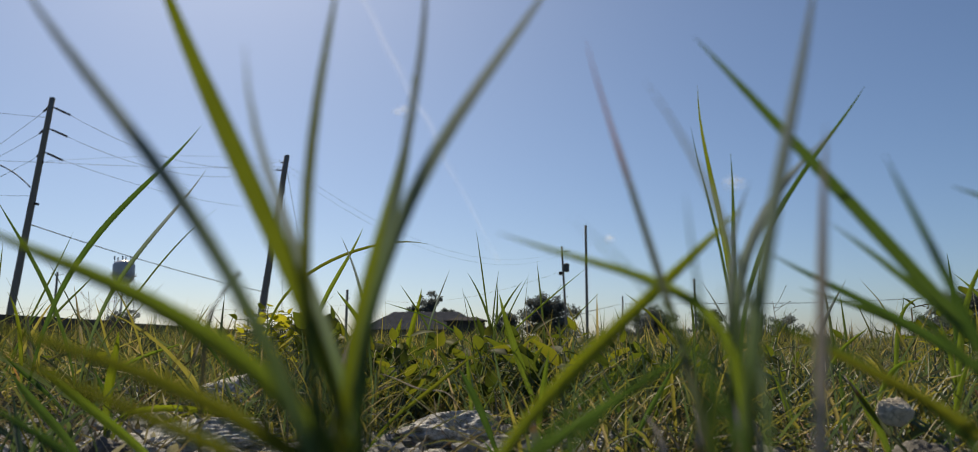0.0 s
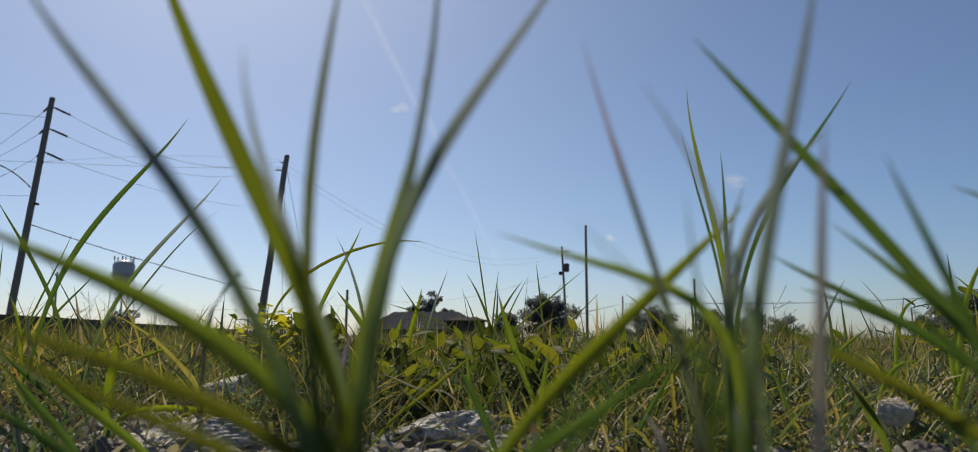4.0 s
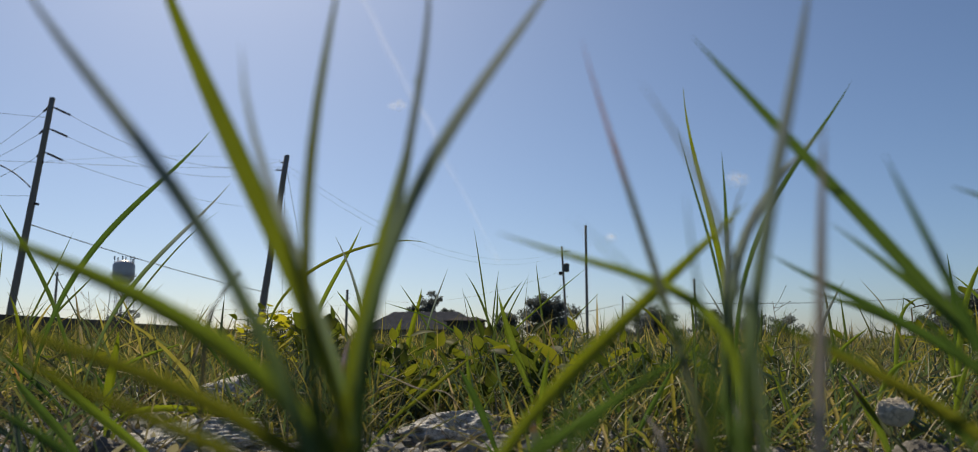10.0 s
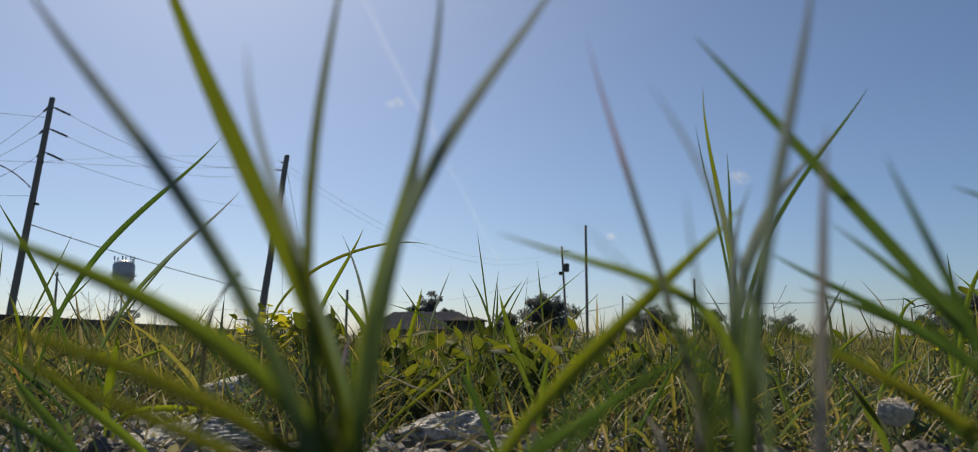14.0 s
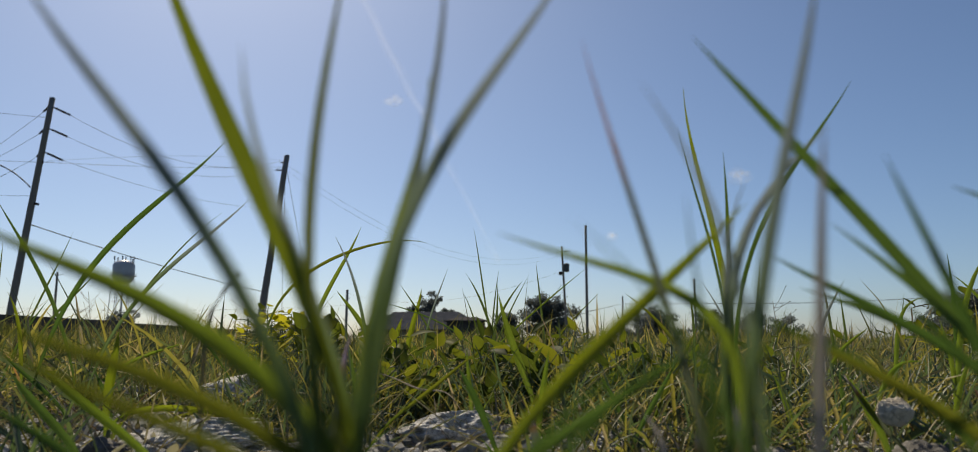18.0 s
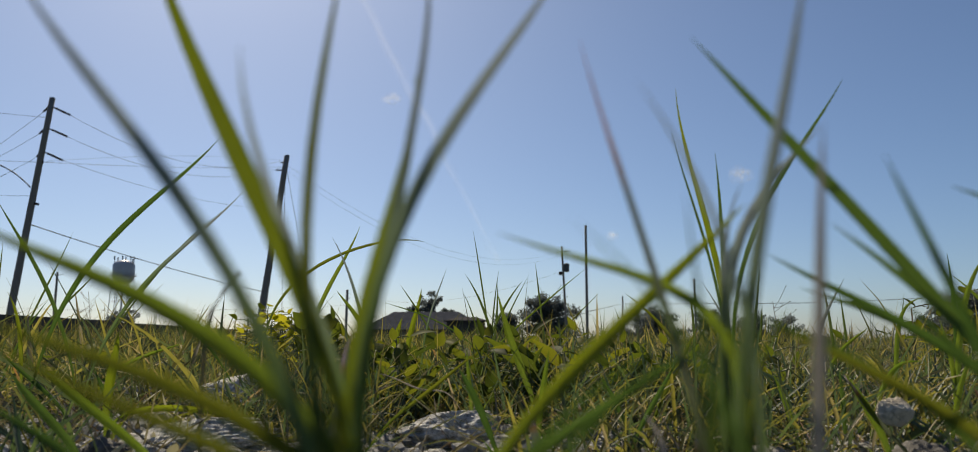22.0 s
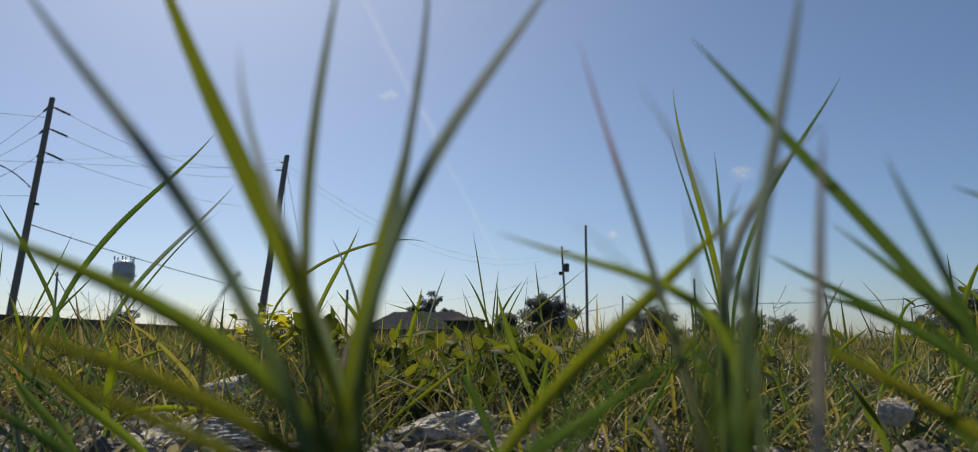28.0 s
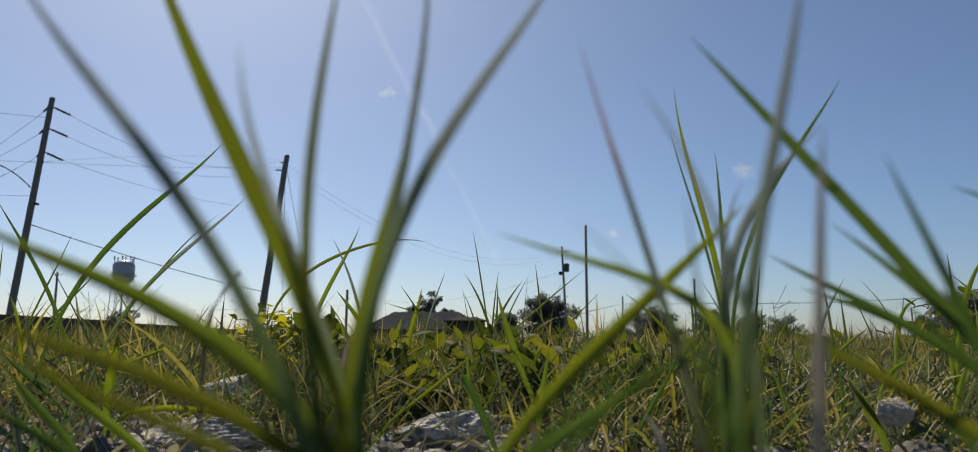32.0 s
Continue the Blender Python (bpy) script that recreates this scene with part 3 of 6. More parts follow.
# ---- stones ----
def stone(at, size, material, label, seed, rough=0.28, flat=(0.3, 0.43), tilt=0):
    rnd = random.Random(seed)
    bm = bmesh.new()
    bmesh.ops.create_icosphere(bm, subdivisions=6 if size[0] > 0.05 else 5, radius=0.5)
    off = Vector((rnd.uniform(0, 50), rnd.uniform(0, 50), rnd.uniform(0, 50)))
    cuts = [(Vector((rnd.gauss(0, 1), rnd.gauss(0, 1), rnd.gauss(0, 0.8))).normalized(), rnd.uniform(*flat)) for k in range(11)]
    for v in bm.verts:
        p = v.co.normalized()
        f = 1 + rough * noise.noise(p * 1.7 + off) + rough * 0.45 * noise.noise(p * 4.5 + off) + rough * 0.2 * noise.noise(p * 11 + off) + rough * 0.12 * noise.noise(p * 26 + off)
        c = p * 0.5 * f
        for way, reach in cuts:
            over = c.dot(way) - reach
            if over > 0:
                c -= way * over * 0.9
        layer = Vector((p.x * 3, p.y * 3, p.z * 10)) + off
        pits = max(0.0, noise.noise(p * 13 + off) - 0.12)
        c += p * (0.02 * noise.noise(p * 9 + off) + 0.014 * noise.noise(p * 24 + off) + 0.008 * noise.noise(p * 52 + off) - 0.018 * (1 - abs(noise.noise(layer))) ** 6 - 0.05 * pits)
        v.co = Vector((c.x * size[0], c.y * size[1], c.z * size[2]))
    ob = part("stone", bm, material, None, smooth=True)
    ob.matrix_basis = pose(*at, 0, tilt, rnd.uniform(0, 30))
    return tagged(ob, label, "stone", "stones in the grass")


stone((-0.030, 0.575, 0.004), (0.086, 0.07, 0.04), LIME, "rough pale grey limestone lump lying in the grass", 1)
stone((-0.184, 0.52, 0.004), (0.094, 0.08, 0.04), LIME, "flat pale grey limestone slab lying in the grass", 2)
stone((-0.268, 0.81, 0.003), (0.115, 0.08, 0.06), LIME, "angular pale grey limestone lying tilted in the grass", 3, tilt=-16)
stone((-0.395, 0.88, 0.003), (0.06, 0.05, 0.035), LIME, "small pale grey limestone lying in the grass", 4)
stone((0.2082, 0.41, 0.0326), (0.024, 0.022, 0.027), TAN, "tan angular stone standing in the grass", 45, 0.1, (0.2, 0.36))
# dark stone added below the tan one in place of shaded soil
stone((0.226, 0.415, 0.003), (0.04, 0.036, 0.032), DARKSTONE, "dark stone half sunk, standing in for shaded soil", 6)
stone((0.262, 0.52, 0.004), (0.024, 0.02, 0.016), LIME, "small pale stone in the soil", 7)
stone((0.307, 0.52, 0.003), (0.03, 0.024, 0.014), LIME, "small pale stone in the soil", 8)
stone((0.745, 1.5, 0.025), (0.055, 0.05, 0.045), DARKSTONE, "dark rounded stone lying in the grass", 9)
stone((0.235, 0.53, 0.002), (0.03, 0.025, 0.024), LIME, "small pale stone in the soil", 31)
stone((-0.088, 0.53, -0.002), (0.03, 0.03, 0.018), LIME, "small pale stone in the soil", 10)
stone((-0.36, 0.58, 0.0), (0.04, 0.03, 0.024), LIME, "small pale stone in the soil", 11)
stone((-0.30, 0.47, -0.002), (0.035, 0.03, 0.02), LIME, "small pale stone in the soil", 12)
stone((-0.222, 0.455, 0.001), (0.032, 0.03, 0.026), DARKSTONE, "dark rough stone half sunk in soil", 13)


def gravel():
    """Loose pebbles and broken limestone lying thick round the larger stones."""
    rng = np.random.default_rng(51)
    bm = bmesh.new()
    bmesh.ops.create_icosphere(bm, subdivisions=2, radius=0.5)
    base = np.array([tuple(v.co) for v in bm.verts])
    tris = np.array([[v.index for v in fc.verts] for fc in bm.faces])
    bm.free()
    verts, faces = [], []
    beds = ((-0.25, 0.52, 0.13, 0.1, 260), (-0.38, 0.8, 0.14, 0.16, 170), (-0.1, 0.52, 0.07, 0.06, 90), (0.25, 0.47, 0.1, 0.09, 200), (0.03, 0.5, 0.06, 0.05, 50), (0.12, 0.6, 0.1, 0.1, 70))
    for cx, cy, rx, ry, count in beds:
        for k in range(count):
            x, y = cx + rx * rng.normal() * 0.6, cy + ry * rng.normal() * 0.6
            if math.hypot(x, y) < 0.38:
                continue
            size = rng.uniform(0.003, 0.012) * rng.uniform(0.5, 1.0, 3) * np.array((1.2, 1.2, 0.8))
            off = Vector((k * 3.1, cx * 50, 2))
            bumps = np.array([1 + 0.45 * noise.noise(Vector(p) * 2.6 + off) for p in base])
            turn = rng.uniform(0, math.pi)
            p = base * bumps[:, None] * size * 2
            p = np.stack([p[:, 0] * math.cos(turn) - p[:, 1] * math.sin(turn), p[:, 0] * math.sin(turn) + p[:, 1] * math.cos(turn), p[:, 2]], 1)
            faces.append(tris + len(verts) * len(base))
            verts.append(p + np.array((x, y, ground_height(x, y) + size[2] * 0.5)))
    ob = new("gravel", arrays_mesh("gravel", np.concatenate(verts), np.concatenate(faces), GRAVEL, smooth=False))
    tagged(ob, "pale grey pebbles and limestone chips lying on the soil", "gravel", kind="stuff")


gravel()

# ---- field grass ----
BARE = ((-0.028, 0.5, 0.05, 0.12), (-0.168, 0.45, 0.065, 0.1), (-0.258, 0.71, 0.06, 0.19), (-0.38, 0.85, 0.03, 0.04), (0.2, 0.39, 0.03, 0.05), (-0.33, 0.56, 0.12, 0.12), (0.73, 1.42, 0.04, 0.1))
def blades_mesh(name, base, length, width, azimuth, lean, curl, segs, material, seed, fold=True):
    """Many curved tapering blades at once; each leans towards its azimuth and curls over along its length."""
    rng = np.random.default_rng(seed)
    n = len(base)
    s = np.linspace(0, 1, segs + 1)
    ang = lean[:, None] + curl[:, None] * s[None] ** 1.3
    step = length[:, None] / segs
    hor = np.concatenate([np.zeros((n, 1)), np.cumsum(np.sin(ang[:, :-1]) * step, 1)], 1)
    ver = np.concatenate([np.zeros((n, 1)), np.cumsum(np.cos(ang[:, :-1]) * step, 1)], 1)
    ca, sa = np.cos(azimuth)[:, None], np.sin(azimuth)[:, None]
    mid = np.stack([base[:, 0:1] + hor * ca, base[:, 1:2] + hor * sa, np.maximum(base[:, 2:3] + ver, base[:, 2:3] + 0.002)], 2)
    w = width[:, None] * (0.6 + 0.9 * s[None]) * (1 - s[None] ** 2.2) * 0.75
    w[:, -1] = width * 0.03
    roll = rng.uniform(-0.9, 0.9, n)[:, None] + rng.uniform(-0.8, 0.8, n)[:, None] * s[None]
    sx, sy, sz = -sa * np.cos(roll), ca * np.cos(roll), np.sin(roll)
    side = np.stack([sx, sy, sz], 2) * (w / 2)[:, :, None]
    if fold:
        dip = np.stack([-np.cos(ang) * ca, -np.cos(ang) * sa, np.sin(ang)], 2) * (w * 0.18)[:, :, None]
        ring = np.stack([mid - side + dip, mid - dip * 0.6, mid + side + dip], 2)
        k = 3
    else:
        ring = np.stack([mid - side, mid + side], 2)
        k = 2
    verts = ring.reshape(-1, 3)
    b = np.arange(n)[:, None, None] * (segs + 1) * k + np.arange(segs)[None, :, None] * k + np.arange(k - 1)[None, None]
    b = b.reshape(-1)
    faces = np.stack([b, b + 1, b + k + 1, b + k], 1)
    return arrays_mesh(name, verts, faces, material)


def field(name, label, count, near, far, spread, lengths, widths, leans, curls, segs, material, seed, fold=True, density=None, band=None):
    rng = np.random.default_rng(seed)
    y = np.sqrt(rng.uniform(near ** 2, far ** 2, count))
    x = rng.uniform(*(band or (-spread, spread)), count) * (y + 0.12)
    if not band:
        extra = count // 3
        ye = np.sqrt(rng.uniform(near ** 2, far ** 2, extra))
        xe = rng.choice((-1, 1), extra) * spread * (1 + 1.4 * rng.random(extra) ** 2.2) * (ye + 0.12)
        x, y = np.concatenate([x, xe]), np.concatenate([y, ye])
        count += extra
    if density:
        keep = np.array([noise.noise(Vector((a * density, b * density, seed))) for a, b in zip(x, y)]) > rng.uniform(-0.7, 0.35, count)
        x, y = x[keep], y[keep]
    if far < 5 and fold and material in (FIELD, TEAL):
        open_soil = np.ones(len(x), bool)
        for cx, cy, rx, ry in BARE:
            open_soil &= ((x - cx) / rx) ** 2 + ((y - cy) / ry) ** 2 > 1
        x, y = x[open_soil], y[open_soil]
    z = np.array([ground_height(a, b) for a, b in zip(x, y)]) - 0.002
    n = len(x)
    ob = new(name, blades_mesh(name, np.stack([x, y, z], 1), rng.uniform(*lengths, n) * rng.uniform(0.6, 1.0, n), rng.uniform(*widths, n), rng.uniform(0, 2 * math.pi, n), rng.uniform(*leans, n), rng.uniform(*curls, n), segs, material, seed, fold))
    return tagged(ob, label, "grass", kind="stuff")


field("near_grass", "short green and yellowing field grass round the stones", 21000, 0.42, 1.25, 0.78, (0.04, 0.1), (0.0014, 0.0044), (0.1, 1.4), (0.2, 1.6), 5, FIELD, 21, True, 9.0)
field("tall_grass", "taller thin grass blades rising out of the field", 3300, 0.62, 3.0, 0.76, (0.08, 0.16), (0.0024, 0.0058), (0.05, 0.8), (0.0, 0.9), 6, FIELD, 26, True, 3.0)
field("mid_grass", "dense sunlit field grass, green and yellow", 50000, 1.2, 4.0, 0.74, (0.07, 0.15), (0.0026, 0.0062), (0.05, 1.1), (0.1, 1.3), 3, FIELD, 22, True, 2.5)
field("far_grass", "field grass fading towards the horizon", 30000, 4.0, 18.0, 0.74, (0.09, 0.2), (0.006, 0.014), (0.05, 1.0), (0.1, 1.0), 3, FIELD, 23, False)
field("distant_grass", "field grass fading towards the horizon", 16000, 18.0, 70.0, 0.74, (0.08, 0.2), (0.03, 0.06), (0.05, 0.9), (0.1, 0.8), 3, FIELD, 24, False)
field("edge_grass", "rank grass growing up against the old sleepers", 6500, 2.2, 7.5, 0.78, (0.1, 0.235), (0.003, 0.008), (0.05, 0.7), (0.0, 0.9), 5, FIELD, 33, True, None, (-0.78, -0.2))
field("blue_green_grass", "broader blue-green grass blades standing among the yellow ones", 3200, 0.5, 1.5, 0.74, (0.05, 0.105), (0.002, 0.0055), (0.1, 0.9), (0.0, 0.9), 6, TEAL, 34, True, 6.0)
field("front_grass", "thin dark green grass blades crossing before the broad-leaved weeds", 800, 0.55, 0.9, 0.76, (0.05, 0.1), (0.0016, 0.0042), (0.1, 0.9), (0.0, 1.0), 6, TEAL, 35, True, None, (-0.3, 0.28))
field("front_blades", "sunlit yellow-green grass blades crossing before the broad-leaved weeds", 1300, 0.55, 0.9, 0.76, (0.05, 0.1), (0.0016, 0.004), (0.1, 1.0), (0.0, 1.2), 6, FIELD, 36, True, None, (-0.3, 0.28))
field("broad_grass", "broader arching grass blades, sunlit yellow-green over dark gaps", 620, 0.6, 1.5, 0.76, (0.1, 0.19), (0.004, 0.0085), (0.3, 1.2), (0.1, 0.9), 8, FIELD, 37, True, None, (-0.75, -0.22))
field("olive_grass", "broader arching olive grass blades over dark gaps", 520, 0.6, 1.5, 0.76, (0.08, 0.15), (0.004, 0.008), (0.4, 1.3), (0.1, 0.9), 8, FIELD, 39, True, None, (0.24, 0.76))
# dark blades added on the right; their colour imitates shade round the stone
field("dark_grass", "dark blue-green grass blades whose colour stands in for shade", 620, 0.42, 1.1, 0.78, (0.05, 0.11), (0.0028, 0.0065), (0.2, 1.1), (0.0, 1.0), 8, TEAL, 40, True, None, (0.26, 0.76))
field("standing_blades", "slim upright grass blades rising among the broad-leaved weeds", 170, 0.75, 1.2, 0.78, (0.1, 0.155), (0.0026, 0.0056), (0.05, 0.6), (0.0, 0.7), 8, FIELD, 41, True, None, (-0.13, 0.16))
field("shaded_grass", "dark green grass blades over the litter and stones", 420, 0.34, 0.62, 0.78, (0.05, 0.1), (0.0026, 0.006), (0.2, 1.1), (0.0, 1.0), 8, TEAL, 38, True, None, (-0.75, -0.3))
field("fine_stems", "thin tangled grass stems and runners crossing one another", 17000, 0.5, 2.4, 0.76, (0.05, 0.15), (0.0007, 0.0018), (0.6, 1.5), (-0.4, 1.2), 6, FIELD, 27, False)
field("leaf_litter", "pale curled dead leaves scattered on the soil", 560, 0.42, 0.95, 0.78, (0.018, 0.05), (0.005, 0.012), (0.7, 1.5), (-0.6, 0.9), 5, LITTER, 28, True, None, (-0.75, -0.3))
field("dead_leaves", "pale curled dead leaves scattered on the soil", 800, 0.4, 1.0, 0.78, (0.012, 0.03), (0.003, 0.008), (0.9, 1.5), (-0.6, 0.9), 5, LITTER, 29, True)
field("dry_straw", "dry straw and dead pale leaves lying on the soil", 10000, 0.42, 1.9, 0.78, (0.03, 0.1), (0.0008, 0.0028), (0.6, 1.5), (-0.2, 0.4), 4, STRAW, 25, True)


def surrounding():
    """The same grass beside and behind the camera."""
    rng = np.random.default_rng(31)
    for name, count, reach, lengths, widths in (("surrounding_grass", 150000, 6.5, (0.05, 0.14), (0.005, 0.011)), ("outer_grass", 52000, 22.0, (0.08, 0.2), (0.012, 0.03))):
        a, r = rng.uniform(0, 2 * math.pi, count), 0.2 + reach * rng.random(count) ** 0.62
        x, y = r * np.cos(a), r * np.sin(a)
        keep = np.abs(x) > rng.uniform(0.72, 1.7, count) * (y + 0.14)
        x, y = x[keep], y[keep]
        n = len(x)
        z = np.array([ground_height(p, q) for p, q in zip(x, y)]) - 0.002
        ob = new(name, blades_mesh(name, np.stack([x, y, z], 1), rng.uniform(*lengths, n), rng.uniform(*widths, n), rng.uniform(0, 2 * math.pi, n), rng.uniform(0.1, 1.3, n), rng.uniform(0.2, 1.4, n), 2, FIELD, 31, False))
        tagged(ob, "short green and yellowing field grass", "grass", kind="stuff")


surrounding()


# ---- single blades and tufts of tall grass close to the camera ----
BLADE_KINDS = {
    "bright": "bright yellow-green grass blade lit from behind",
    "mid": "fresh green arching grass blade",
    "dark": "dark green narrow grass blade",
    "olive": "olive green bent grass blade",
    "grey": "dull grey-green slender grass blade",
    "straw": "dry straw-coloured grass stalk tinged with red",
    "deep": "deep green grass blade with painted-in shade",
    "rust": "dying grass blade turning orange and mauve",
}


def shoot_base(plant, width, kind, way):
    """The rolled sheath round the foot of a shoot, and a short young leaf beside it."""
    rise = way.normalized() * min(0.018, way.length)
    bm = bmesh.new()
    tube(bm, [Vector((0, 0, -0.002)), rise * 0.5, rise], [width * 0.3, width * 0.27, width * 0.16], 6)
    part("sheath", bm, STALK, plant, "pale green rolled sheath", smooth=True)
    rnd = random.Random(int(width * 1e6) + int(way.x * 1e5))
    out = Vector((rnd.choice((-1, 1)) * rnd.uniform(0.3, 0.8), rnd.uniform(-0.3, 0.3), 1.0)).normalized()
    n, long = 6, rnd.uniform(0.018, 0.034)
    verts, uv = [], []
    for i in range(n + 1):
        s = i / n
        c = rise * 0.4 + out * (long * s) + Vector((out.x, out.y, -0.4)) * (long * 0.35 * s * s)
        w = width * 0.35 * max(0.03, 1 - s ** 2)
        for u, lift in ((-1, 0.3), (0, -0.1), (1, 0.3)):
            verts.append((c.x + u * w * 0.8, c.y + lift * w, c.z + u * w * 0.2))
            uv.append((u * 0.5 + 0.5, 2 + s * 4))
    b0 = (np.arange(n)[:, None] * 3 + np.arange(2)[None]).reshape(-1)
    young = new("young_leaf", arrays_mesh("young_leaf", np.array(verts), np.stack([b0, b0 + 1, b0 + 4, b0 + 3], 1), GRASS[kind], True, np.array(uv)))
    young.parent = plant


def blade(tuft, base, c1, c2, c3, tip, width, kind, face, twist, taper, swell=1.3):
    """One long folded blade on a smooth curve from base to tip; with no tuft it is a thing of its own."""
    p = [Vector(v) for v in (base, c1, c2, c3, tip)]
    q4, q3 = (1, 4, 6, 4, 1), (1, 3, 3, 1)
    n = 22
    verts, uv = [], []
    o = p[0]
    for i in range(n + 1):
        s = i / n
        c = sum((p[k] * (q4[k] * s ** k * (1 - s) ** (4 - k)) for k in range(5)), Vector())
        d = sum(((p[k + 1] - p[k]) * (q3[k] * s ** k * (1 - s) ** (3 - k)) for k in range(4)), Vector()).normalized()
        w = width * (0.14 + 0.86 * math.sin(math.pi * min(0.5, s * 0.68)) ** swell) * max(0.03, 1 - s ** (taper * 1.6))
        a = d.cross(Vector((0, 1, 0))).normalized()
        q = radians(face + twist * (s - 0.5))
        b = d.cross(a)
        side, up = a * math.cos(q) + b * math.sin(q), b * math.cos(q) - a * math.sin(q)
        for k, (u, lift) in enumerate(((-0.5, 0.34), (-0.25, 0.15), (0.0, -0.08), (0.25, 0.15), (0.5, 0.34))):
            verts.append(c - o + side * (u * w) + up * (lift * w))
            uv.append((u + 0.5, s * 6))
    m = 5
    b0 = (np.arange(n)[:, None] * m + np.arange(m - 1)[None]).reshape(-1)
    faces = np.stack([b0, b0 + 1, b0 + m + 1, b0 + m], 1)
    me = arrays_mesh("grass_blade", np.array([tuple(v) for v in verts]), faces, GRASS[kind], True, np.array(uv))
    if tuft is None:
        tuft = empty("grass_plant", o, BLADE_KINDS[kind] + " standing alone in the field", "plant", "single shoots of wild grass")
        shoot_base(tuft, width, kind, p[1] - o)
    ob = new("blade", me)
    ob.parent = tuft
    ob.location = o - tuft.location
    return ob


def tuft_root(at, label):
    return empty("grass_tuft", at, label, "grass tuft", "tall grass tufts close by")


main = tuft_root((-0.011, 0.1, -0.004), "tall tuft of wide green grass blades fanning out")
lean = tuft_root((-0.01, 0.12, -0.004), "small tuft of green blades leaning over")
stem = tuft_root((0.032, 0.095, -0.004), "slender tuft of greyish and straw-coloured blades")
right = tuft_root((0.06, 0.11, -0.004), "loose tuft of dull green blades")
clump = tuft_root((0.145, 0.45, -0.004), "upright tuft of sharp green blades")
far2 = left = mid2 = mid3 = mid4 = None

